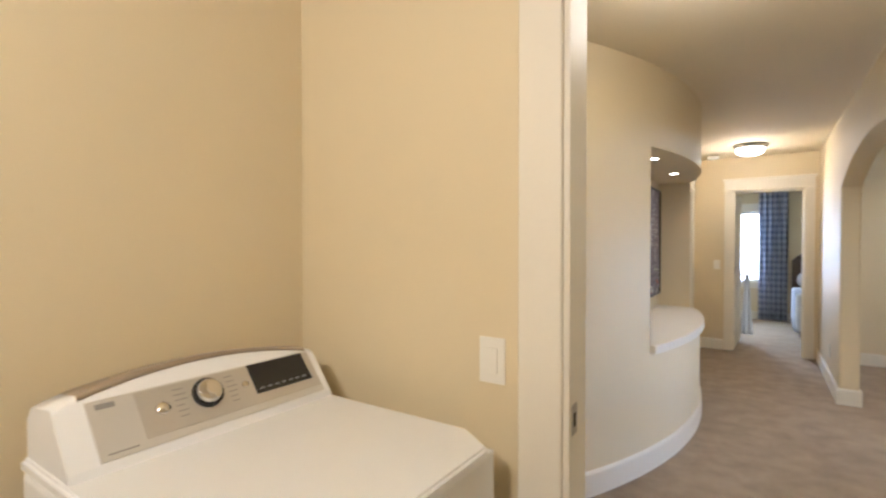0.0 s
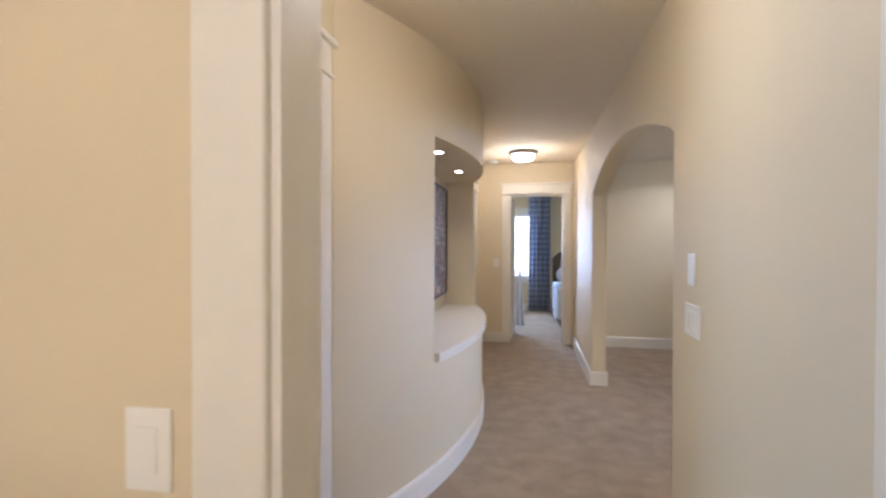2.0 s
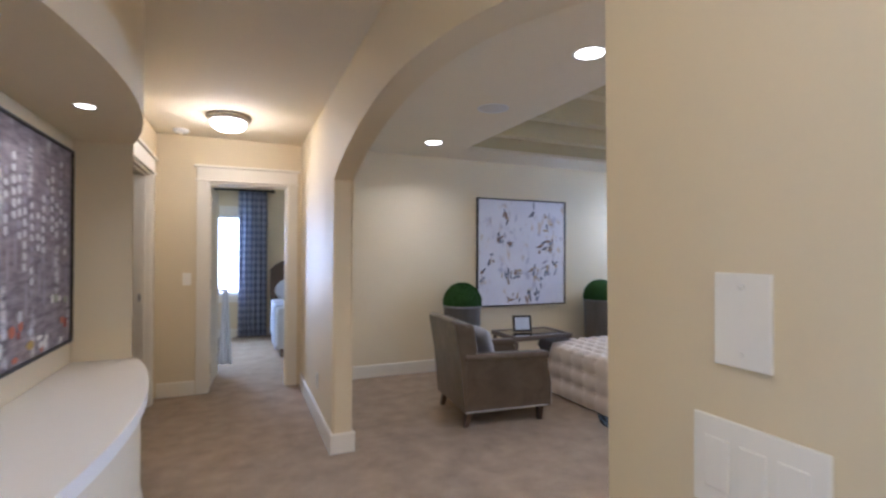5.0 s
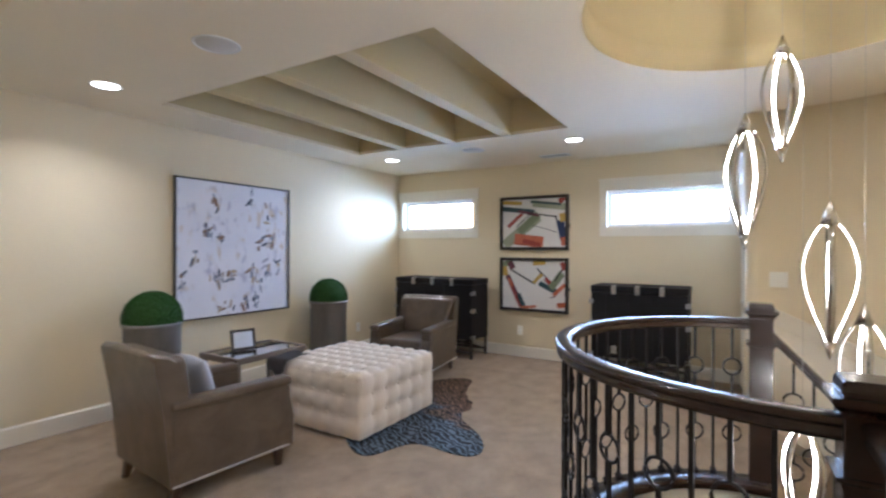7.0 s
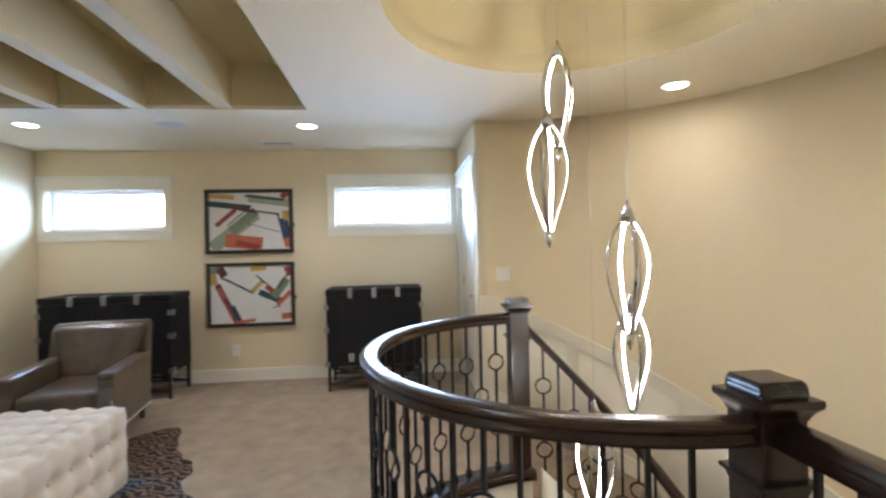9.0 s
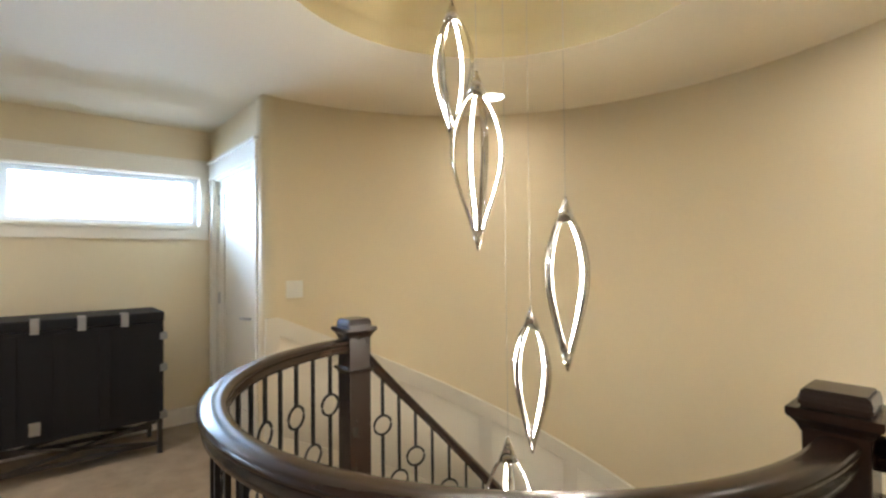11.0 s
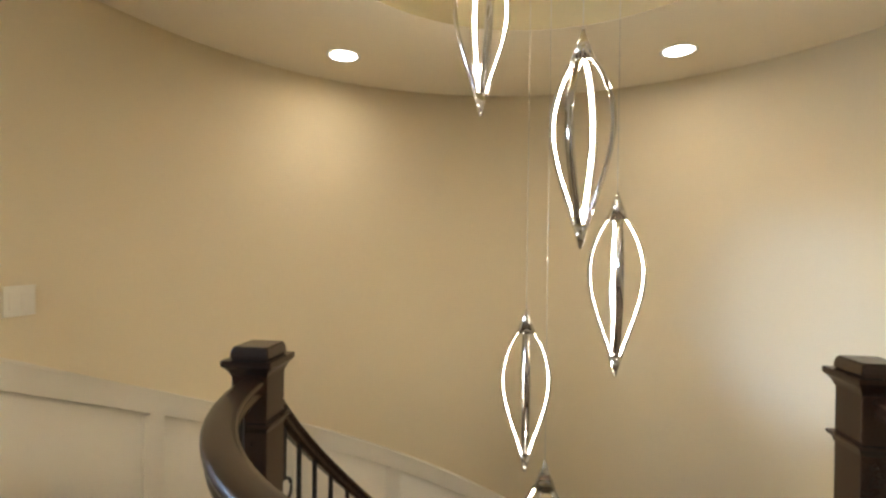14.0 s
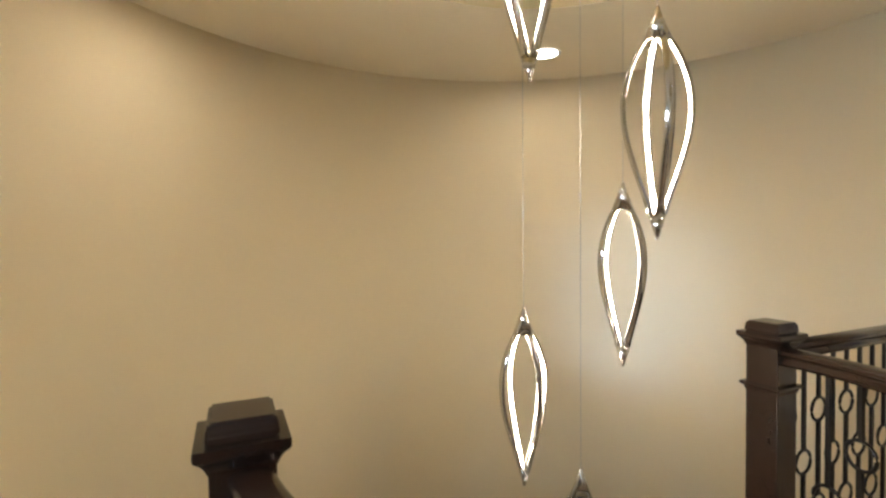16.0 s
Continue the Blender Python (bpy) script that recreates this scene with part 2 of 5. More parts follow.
# ---------------------------------------------------------------- plan
HX, HXB = 1.105, 1.24            # hall face and room face of the arched wall
NY, EX = 7.17, 6.45              # north wall of the sitting room, window wall
SY = 2.85                        # wall with the closed door
CX, CY, RW = 3.25, 2.75, 1.97    # round stairwell wall
RX, RY, RR = 3.21, 2.74, 0.92    # round rail
LY = 1.215                       # laundry wall with the light switch


def arc_x(y):
    return 0.155 - (3.25 - math.sqrt(3.25 ** 2 - (y - 4.2) ** 2))


def arc_line(y0, y1, n, off=0.0):
    return [(arc_x(y0 + (y1 - y0) * i / n) + off, y0 + (y1 - y0) * i / n) for i in range(n + 1)]


# floors
structure("floor_hall", box(-2.4, HXB, -1.7, NY + 0.14, -0.12, 0.0), M_CARPET, "beige cut-pile carpet in the hall")
structure("floor_bedroom", box(-2.4, 4.0, NY + 0.14, 10.6, -0.12, 0.0), M_CARPET, "pale beige bedroom carpet")
_plan = [(HXB, RY), (RX - 0.87, RY)]
_plan += [(RX + 0.87 * math.cos(math.pi * (1 - k / 40)), RY + 0.87 * math.sin(math.pi * (1 - k / 40))) for k in range(1, 40)]
_plan += [(RX + 0.87, RY), (5.22, RY), (5.26, 2.60), (EX + 0.17, 2.60), (EX + 0.17, NY + 0.1), (HXB, NY + 0.1)]
_bm = bmesh.new()
prism(_bm, _plan[::1], -0.3, 0.0)
structure("floor_sitting_room", _bm, M_CARPET, "beige cut-pile carpet in the sitting room")

# curved nosing and fascia round the well
_arc = [(RX + 0.87 * math.cos(math.pi * k / 48), RY + 0.87 * math.sin(math.pi * k / 48)) for k in range(49)]
_bm = bmesh.new()
sweep(_bm, [(x, y, -0.17) for x, y in _arc], [(-0.004, -0.15), (0.016, -0.15), (0.016, 0.14), (-0.004, 0.14)])
structure("trim_well_fascia", _bm, M_TRIM, "cream painted curved fascia of the well")
_bm = bmesh.new()
_arc2 = [(RX + 0.885 * math.cos(math.pi * k / 48), RY + 0.885 * math.sin(math.pi * k / 48)) for k in range(49)]
sweep(_bm, [(x, y, 0.0) for x, y in _arc2], [(-0.105, -0.028), (0.045, -0.028), (0.05, -0.02), (0.05, 0.012), (0.042, 0.022), (-0.1, 0.022), (-0.105, 0.016)])
bx(_bm, HXB, RX - 0.84, RY - 0.17, RY + 0.001, -0.03, 0.022)
structure("trim_well_nosing", _bm, M_WOOD, "dark stained wood nosing round the well")

# arched wall
SJ, NJ, SPRING, CROWN = 2.758, 5.35, 1.838, 2.068


def arch_z(y):
    u = (y - 0.5 * (SJ + NJ)) / (0.5 * (NJ - SJ))
    return SPRING + (CROWN - SPRING) * max(0.0, 1 - u * u)


_n = 30
_edge = [(SJ, 0.0)] + [(y, arch_z(y)) for y in (SJ + (NJ - SJ) * k / _n for k in range(_n + 1))] + [(NJ, 0.0)]
_outline = [(LY + 0.12, 0.0)] + _edge + [(NY + 0.02, 0.0), (NY + 0.02, C), (LY + 0.12, C)]
_bm = bmesh.new()
_va = [_bm.verts.new((HX, y, z)) for y, z in _outline]
_vb = [_bm.verts.new((HXB, y, z)) for y, z in _outline]
_bm.faces.new(_va)
_bm.faces.new(_vb[::-1])
for _i in range(len(_outline)):
    _j = (_i + 1) % len(_outline)
    _bm.faces.new((_va[_i], _va[_j], _vb[_j], _vb[_i]))
_ring = range(1, len(_edge))
_soft = [e for e in _bm.edges if any({_va[i], _va[i + 1]} == set(e.verts) or {_vb[i], _vb[i + 1]} == set(e.verts) for i in _ring)]
bmesh.ops.bevel(_bm, geom=_soft, offset=0.012, segments=3, affect="EDGES")
structure("wall_arch", _bm, M_WALL, "tan painted wall with a wide arched opening")

# laundry, hall and side walls
wall("wall_laundry_north", "x", LY, LY + 0.12, -0.87, HXB, [(0.165, 0.97, 0.0, 2.03)])
wall("wall_laundry_west", "y", -0.87, -0.75, -1.7, LY)
wall("wall_laundry_east", "y", HX, HXB, -1.7, LY)
wall("wall_laundry_south", "x", -1.82, -1.7, -0.87, HXB)
wall("wall_hall_left", "y", -0.43, -0.31, LY + 0.12, 2.53, [(1.56, 2.36, 0.0, 2.03)])
wall("wall_hall_left_far", "y", -0.31, -0.19, 5.70, NY + 0.02, [(6.1, 6.95, 0.0, 2.03)])
wall("wall_hall_end", "x", NY + 0.02, NY + 0.14, -2.4, HXB, [(0.24, 0.98, 0.0, 2.02)])
wall("wall_sitting_north", "x", NY, NY + 0.14, HXB, EX + 0.17)

WIN_A, WIN_B = (5.925, 7.085), (2.935, 4.19)
wall("wall_window", "y", EX, EX + 0.17, 2.73, NY, [(*WIN_A, 1.62, 2.04), (*WIN_B, 1.62, 2.04)], z0=-0.3)
wall("wall_door_south", "x", 2.73, SY, 5.24, EX, [(5.40, 6.345, 0.0, 2.02)])

# curved niche wall
_back = -0.30
_bm = bmesh.new()
prism(_bm, arc_line(2.53, 3.2, 10) + [(_back - 0.1, 3.2), (_back - 0.1, 2.53)][:2], 0, C)
prism(_bm, arc_line(3.2, 5.26, 30) + [(_back, 5.26), (_back, 3.2)], 0.0, 0.70)
prism(_bm, arc_line(3.2, 5.26, 30) + [(_back, 5.26), (_back, 3.2)], 1.947, C)
prism(_bm, arc_line(5.26, 5.70, 8) + [(_back - 0.1, 5.70), (_back - 0.1, 5.26)], 0, C)
bx(_bm, _back - 0.1, _back, 3.2, 5.26, 0.0, C)
structure("wall_curved_niche", _bm, M_WALL, "tan painted convex wall with a lit display niche")
_bm = bmesh.new()
prism(_bm, arc_line(3.203, 5.257, 30, 0.03) + [(_back + 0.002, 5.257), (_back + 0.002, 3.203)], 0.70, 0.752)
bmesh.ops.bevel(_bm, geom=[e for e in _bm.edges if abs(e.verts[0].co.z - e.verts[1].co.z) < 1e-5 and e.calc_length() < 0.2], offset=0.006, segments=2, affect="EDGES")
structure("trim_niche_sill", _bm, M_TRIM, "cream painted curved sill of the niche")

# stairwell wall, above and below
A0, A1 = math.degrees(math.asin((SY - CY) / RW)), -176.8


def polar(r, deg, cx=CX, cy=CY):
    return (cx + r * math.cos(radians(deg)), cy + r * math.sin(radians(deg)))


_bm = bmesh.new()
_n = 72
_angles = [A0 + (A1 - A0) * k / _n for k in range(_n + 1)]
prism(_bm, [polar(RW, a) for a in _angles] + [polar(RW + 0.11, a) for a in _angles[::-1]], -2.86, C)
for _f in _bm.faces:
    _f.smooth = abs(_f.normal.z) < 0.5
structure("wall_stairwell", _bm, M_WALL, "tan painted round stairwell wall")
_bm = bmesh.new()
_b2 = [A0 + (177.5 - A0) * k / 48 for k in range(49)]
prism(_bm, [polar(RW + 0.11, a) for a in _b2] + [polar(RW, a) for a in _b2[::-1]], -2.86, -0.3)
structure("wall_stairwell_below", _bm, M_WALL, "tan painted round wall below the landing")
_bm = bmesh.new()
prism(_bm, [polar(RW + 0.15, 360 * k / 64) for k in range(64)], -2.98, -2.86)
structure("floor_below", _bm, M_CARPET, "beige carpet at the foot of the stairs")

# rooms that close the place
wall("wall_side_room_west", "y", -2.52, -2.4, LY - 0.6, 10.6, [(1.7, 2.7, 0.8, 2.0)])
wall("wall_side_room_south", "x", 1.335, 1.45, -2.4, -0.43)
wall("wall_side_room_north", "x", 3.0, 3.12, -2.4, -0.40)
wall("wall_far_room_south", "x", 5.56, 5.68, -2.4, -0.40)
wall("wall_bedroom_east", "y", 4.0, 4.12, NY + 0.14, 10.6)
WIN_BED = (-0.62, 0.55)
wall("wall_bedroom_north", "x", 10.35, 10.55, -2.4, 4.0, [(*WIN_BED, 0.66, 1.93)])

# ceilings
structure("ceiling_hall", box(-2.5, HX + 0.06, -1.8, NY + 0.1, C, C + 0.04), M_CEIL, "off-white textured hall ceiling")
structure("ceiling_bedroom", box(-2.5, 4.1, NY + 0.1, 10.5, C, C + 0.04), M_CEIL, "off-white bedroom ceiling")
COF = (2.70, 4.93, 4.19, 6.62)
DX, DY, DR = 3.22, 2.70, 0.885
_bm = bmesh.new()
_x0, _x1, _y0, _y1 = HX + 0.06, EX + 0.17, 0.55, NY + 0.1
_ys = 3.75
for _q in ((_x0, COF[0], _ys, _y1), (COF[1], _x1, _ys, _y1), (COF[0], COF[1], _ys, COF[2]), (COF[0], COF[1], COF[3], _y1)):
    bx(_bm, *_q, C, C + 0.03)
_n = 96
_cs, _rs = [], []
_stops = sorted({360 * k / _n for k in range(_n)} | {math.degrees(math.atan2(y - DY, x - DX)) % 360 for x in (_x0, _x1) for y in (_y0, _ys)})
for _a in _stops:
    _c, _s = math.cos(radians(_a)), math.sin(radians(_a))
    _t = min(((_x1 if _c > 0 else _x0) - DX) / _c if abs(_c) > 1e-6 else 1e9, ((_ys if _s > 0 else _y0) - DY) / _s if abs(_s) > 1e-6 else 1e9)
    _cs.append(_bm.verts.new((DX + DR * _c, DY + DR * _s, C)))
    _rs.append(_bm.verts.new((DX + _t * _c, DY + _t * _s, C)))
for _i in range(len(_stops)):
    _j = (_i + 1) % len(_stops)
    _bm.faces.new((_cs[_i], _cs[_j], _rs[_j], _rs[_i]))
structure("ceiling_sitting_room", _bm, M_CEIL, "off-white ceiling with a beamed recess and a round dome")
# recess with three beams
_bm = bmesh.new()
_d = 0.34
bx(_bm, COF[0] - 0.05, COF[1] + 0.05, COF[2] - 0.05, COF[3] + 0.05, C + _d, C + _d + 0.04)
bx(_bm, COF[0] - 0.05, COF[0], COF[2] - 0.05, COF[3] + 0.05, C + 0.031, C + _d)
bx(_bm, COF[1], COF[1] + 0.05, COF[2] - 0.05, COF[3] + 0.05, C + 0.031, C + _d)
bx(_bm, COF[0], COF[1], COF[2] - 0.05, COF[2], C + 0.031, C + _d)
bx(_bm, COF[0], COF[1], COF[3], COF[3] + 0.05, C + 0.031, C + _d)
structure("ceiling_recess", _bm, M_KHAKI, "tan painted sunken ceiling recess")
for _y in (4.735, 5.345, 5.955):
    _bm = box(COF[0] + 0.001, COF[1] - 0.001, _y, _y + 0.115, C + 0.004, C + _d - 0.002, 0.006)
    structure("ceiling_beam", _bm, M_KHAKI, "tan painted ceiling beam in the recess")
# dome over the well
_bm = bmesh.new()
_prof = [(DR, C)] + [(DR, C + 0.10)] + [(DR * 0.985 * math.cos(radians(t)), C + 0.10 + 0.34 * math.sin(radians(t))) for t in range(0, 90, 6)] + [(0.0, C + 0.44)]
turned(_bm, DX, DY, _prof, 72)
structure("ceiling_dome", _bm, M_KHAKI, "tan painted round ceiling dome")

# roof over all, with eaves
structure("roof", box(-3.2, EX + 0.95, -2.4, 11.1, 3.2, 3.3), M_GREYTRIM, "plain roof slab")
structure("trim_eave", box(EX + 0.17, EX + 0.8, 2.0, 8.2, 2.36, 2.42), M_GREYTRIM, "eave soffit above the windows")
structure("wall_outer_attic", box(EX + 0.17, EX + 0.3, -2.4, 11.1, 2.42, 3.2), M_GREYTRIM, "outer wall above the eave")
structure("ground", box(-400, 400, -400, 400, -3.4, -3.2), mat("ground_grass", (0.10, 0.13, 0.05), 0.95, var=0.3, scale=0.4, fine=8), "lawn outside")

M_SKY = glow("bright_overcast", (0.86, 0.93, 1.0), 3.5)
structure("backdrop_sky", box(-4.5, 4.5, 13.0, 13.05, -1.0, 3.1), M_SKY, "bright overcast sky outside the bedroom window")

# baseboards
BH, BT = 0.135, 0.016


def board(name, pts, label="cream painted baseboard"):
    """A baseboard along a plan line; its thickness lies to the right of the line's run."""
    bm = bmesh.new()
    sweep(bm, [(x, y, 0.0) for x, y in pts], [(0, 0.001), (BT, 0.001), (BT, BH - 0.012), (BT * 0.5, BH), (0, BH)], smooth=False)
    return structure(name, bm, M_TRIM, label)


board("baseboard", [(HXB, NY), (EX, NY)])
board("baseboard", [(EX, NY), (EX, SY + 0.02)])
board("baseboard", [(HXB, NJ), (HXB, NY - BT)])
board("baseboard", [(HX - BT, NJ), (HXB + BT, NJ)])
board("baseboard", [(HX, 7.09), (HX, NJ)])
board("baseboard", [(HX, SJ), (HX, 1.36)])
board("baseboard", [(HXB + BT, SJ), (HX - BT, SJ)])
board("baseboard", [(-0.17, 7.19), (0.145, 7.19)])
board("baseboard", [(x, y) for x, y in arc_line(2.5, 5.69, 48)])
board("baseboard", [(-0.19, 5.7), (-0.19, 6.0)])
board("baseboard", [(5.245, SY), (5.295, SY)])
board("baseboard", [(-2.4, 10.35), (4.0, 10.35)])

# door linings and casings


def lining(name, axis, a, b, at0, at1, top, stop=True):
    bm = bmesh.new()
    t = 0.018

    def put(s0, s1, z0, z1):
        bx(bm, at0 - 0.002, at1 + 0.002, s0, s1, z0, z1) if axis == "y" else bx(bm, s0, s1, at0 - 0.002, at1 + 0.002, z0, z1)

    put(a, a + t, 0, top)
    put(b - t, b, 0, top)
    put(a + t, b - t, top - t, top)
    if not stop:
        return structure(name, bm, M_TRIM, "cream painted door lining")
    m0, m1 = at0 + (at1 - at0) * 0.45, at0 + (at1 - at0) * 0.72
    for s0, s1, z0, z1 in ((a + t, a + t + 0.011, 0, top - t), (b - t - 0.011, b - t, 0, top - t), (a + t + 0.011, b - t - 0.011, top - t - 0.011, top - t)):
        bx(bm, m0, m1, s0, s1, z0, z1) if axis == "y" else bx(bm, s0, s1, m0, m1, z0, z1)
    return structure(name, bm, M_TRIM, "cream painted door lining")


def casing(name, axis, face, sign, a, b, top, w=0.09, legs=(1, 1), low=0.0, head=0.112):
    """Flat casing with a bead and a cap over the head; sign: the way in which it stands proud of the wall."""
    ob = tagged(new(name), "cream painted flat casing with a capped head", kind="structure")

    def piece(nm, s0, s1, z0, z1, d):
        f0, f1 = sorted((face, face + sign * d))
        q = (f0, f1, s0, s1, z0, z1) if axis == "y" else (s0, s1, f0, f1, z0, z1)
        part(nm, box(*q, 0.003, 1), M_TRIM, ob)

    if legs[0]:
        piece("casing_leg", a - w, a + 0.004, low, top, 0.019)
    if legs[1]:
        piece("casing_leg", b - 0.004, b + w, low, top, 0.019)
    l, r = a - w - 0.006, b + w + 0.006
    piece("bead", l - 0.008 * legs[0], r + 0.008 * legs[1], top, top + 0.018, 0.030)
    piece("head_board", l + 0.006, r - 0.006, top + 0.018, top + 0.018 + head, 0.021)
    piece("cap", l - 0.016 * legs[0], r + 0.016 * legs[1], top + 0.018 + head, top + 0.042 + head, 0.042)
    return ob


lining("door_lining_laundry", "x", 0.165, 0.97, LY, LY + 0.12, 2.03, stop=False)
casing("door_casing_laundry", "x", LY, -1, 0.165, 0.97, 2.03, w=0.105)
casing("door_casing_laundry_hall", "x", LY + 0.12, 1, 0.165, 0.97, 2.03, w=0.03, legs=(0, 1))
lining("door_lining_side", "y", 1.56, 2.36, -0.43, -0.31, 2.03)
casing("door_casing_side", "y", -0.31, 1, 1.56, 2.36, 2.03, w=0.115)
lining("door_lining_far", "y", 6.1, 6.95, -0.31, -0.19, 2.03)
casing("door_casing_far", "y", -0.19, 1, 6.1, 6.95, 2.03)
lining("door_lining_bedroom", "x", 0.24, 0.98, NY + 0.02, NY + 0.14, 2.02)
casing("door_casing_bedroom", "x", NY + 0.02, -1, 0.24, 0.98, 2.02, w=0.088)
lining("door_lining_closet", "x", 5.40, 6.345, 2.73, SY, 2.02)
# unseen wall added behind the closed door, stops daylight leaking under the leaf
wall("wall_door_light_stop", "x", 2.55, 2.66, 5.36, EX + 0.17)
casing("door_casing_closet", "x", SY, 1, 5.40, 6.345, 2.02, w=0.088)


def door_leaf(name, label, w, h, at, handle_x, lever=True, hinges=(0.2, 1.02, 1.84), hinge_x=None, panel=True):
    """A leaf in the xz plane, from x = 0 to w, its face towards -y at y = 0."""
    ob = tagged(new(name), label, "door", kind="structure")
    ob.matrix_basis = at
    s, bm = 0.115, bmesh.new()
    bx(bm, 0, s, 0, 0.036, 0, h)
    bx(bm, w - s, w, 0, 0.036, 0, h)
    bx(bm, s, w - s, 0, 0.036, 0, 0.22)
    bx(bm, s, w - s, 0, 0.036, h - s, h)
    bx(bm, s, w - s, 0.010, 0.026, 0.22, h - s)
    part("leaf", bm, M_TRIM, ob)
    if lever:
        bm = bmesh.new()
        bx(bm, handle_x - 0.034, handle_x + 0.034, -0.010, 0, 0.878, 0.962, 0.003)
        part("rose", bm, M_NICKEL, ob, "square nickel handle rose")
        d = 1 if handle_x < w / 2 else -1
        bm = bmesh.new()
        sweep(bm, [(handle_x, -0.006, 0.92), (handle_x, -0.05, 0.92), (handle_x + 0.012 * d, -0.056, 0.92), (handle_x + 0.130 * d, -0.054, 0.916)], circle_profile(0.0095, 10))
        part("lever", bm, M_NICKEL, ob, "nickel lever handle")
    for z in hinges:
        bm = bmesh.new()
        x = hinge_x if hinge_x is not None else w
        bx(bm, x - 0.012, x + 0.012, -0.004, 0.003, z - 0.045, z + 0.045)
        turned(bm, x, -0.006, [(0.0, z - 0.05), (0.007, z - 0.048), (0.007, z + 0.048), (0.0, z + 0.05)], 10)
        part("hinge", bm, M_NICKEL, ob, "nickel butt hinge")
    return ob


# closed door in the sitting room, leaf recessed a little in its frame
door_leaf("door_1", "closed white single-panel door with a nickel lever", 0.905, 1.995, pose(6.325, SY - 0.035, 0.006, 0, 0, 180), 0.835, hinge_x=0.0)
# open bedroom door, swung into the bedroom against the left jamb
door_leaf("door_2", "open white panelled bedroom door", 0.70, 1.99, pose(0.262, NY + 0.15, 0.006, 0, 0, 86), 0.64, hinge_x=0.0)
# open door of the side room, swung into that room
door_leaf("door_3", "open white panelled side-room door with nickel hinges", 0.75, 1.99, pose(-0.4325, 2.338, 0.006, 0, 0, 178), 0.69, hinge_x=0.0)
for _z in (0.22, 1.0, 1.85):
    _h = thing("door_hinge", "brushed nickel butt hinge on the door frame", "hinge", pose(-0.43, 2.342, _z), "door hinges")
    part("leaf_plate", box(0.0, 0.055, -0.003, 0.0, -0.05, 0.05), M_NICKEL, _h)
    _bm = bmesh.new()
    turned(_bm, -0.004, -0.008, [(0.0, -0.054), (0.008, -0.052), (0.008, 0.052), (0.0, 0.054)], 12)
    part("knuckle", _bm, M_NICKEL, _h)


# windows
def window(name, axis, face, out, a, b, z0, z1, label, thick=0.17):
    """A window in a wall whose inner face is at face; out: the way outside; a vinyl frame, sash, pane, casing, sill and apron."""
    ob = tagged(new(name), label, "window", kind="structure")

    def piece(nm, s0, s1, q0, q1, d0, d1, m, lab=""):
        f0, f1 = sorted((face + out * d0, face + out * d1))
        q = (f0, f1, s0, s1, q0, q1) if axis == "y" else (s0, s1, f0, f1, q0, q1)
        return part(nm, box(*q), m, ob, lab)

    w = 0.082
    piece("reveal", a, b, z0, z0 + 0.008, -0.001, thick, M_TRIM)
    piece("reveal", a, b, z1 - 0.008, z1, -0.001, thick, M_TRIM)
    piece("reveal", a, a + 0.008, z0 + 0.008, z1 - 0.008, -0.001, thick, M_TRIM)
    piece("reveal", b - 0.008, b, z0 + 0.008, z1 - 0.008, -0.001, thick, M_TRIM)
    f = 0.028
    for s0, s1, q0, q1 in ((a + 0.008, b - 0.008, z0 + 0.008, z0 + f), (a + 0.008, b - 0.008, z1 - f, z1 - 0.008), (a + 0.008, a + f, z0 + f, z1 - f), (b - f, b - 0.008, z0 + f, z1 - f)):
        piece("window_frame", s0, s1, q0, q1, 0.07, 0.14, M_VINYL)
    g = f + 0.018
    for s0, s1, q0, q1 in ((a + f, b - f, z0 + f, z0 + g), (a + f, b - f, z1 - g, z1 - f), (a + f, a + g, z0 + g, z1 - g), (b - g, b - f, z0 + g, z1 - g)):
        piece("sash", s0, s1, q0, q1, 0.085, 0.125, M_VINYL)
    pane = piece("pane", a + g, b - g, z0 + g, z1 - g, 0.10, 0.104, M_GLASS)
    pane.visible_shadow = False
    piece("casing_leg", a - w + 0.01, a + 0.003, z0, z1, -0.019, 0, M_TRIM)
    piece("casing_leg", b - 0.003, b + w - 0.01, z0, z1, -0.019, 0, M_TRIM)
    piece("head_board", a - w + 0.004, b + w - 0.004, z1, z1 + 0.118, -0.021, 0, M_TRIM)
    piece("cap", a - w, b + w, z1 + 0.118, z1 + 0.14, -0.034, 0, M_TRIM)
    piece("window_sill", a - w, b + w, z0 - 0.02, z0, -0.034, 0.0, M_TRIM)
    piece("apron", a - w + 0.008, b + w - 0.008, z0 - 0.105, z0 - 0.02, -0.018, 0, M_TRIM)
    return ob


window("window_1", "y", EX, 1, *WIN_A, 1.62, 2.04, "white vinyl transom window with cream casing")
window("window_2", "y", EX, 1, *WIN_B, 1.62, 2.04, "white vinyl transom window beside the door")
window("window_3", "x", 10.35, 1, *WIN_BED, 0.66, 1.93, "bright bedroom window with white casing", 0.2)

# ---------------------------------------------------------------- stairs
RISE, STEP_A = 0.178, 11.5
stairs = thing("staircase", "winding carpeted staircase going down along a round wall", "stairs")
for _k in range(15):
    _bm = bmesh.new()
    _a0, _a1 = -STEP_A * _k, -STEP_A * (_k + 1) - 1.2
    _as = [_a0 + (_a1 - _a0) * i / 5 for i in range(6)]
    prism(_bm, [polar(RW - 0.012, a) for a in _as] + [polar(0.84, a) for a in _as[::-1]], -RISE * (_k + 1) - 0.2, -RISE * (_k + 1))
    part("step", _bm, M_CARPET, stairs)
_bm = bmesh.new()
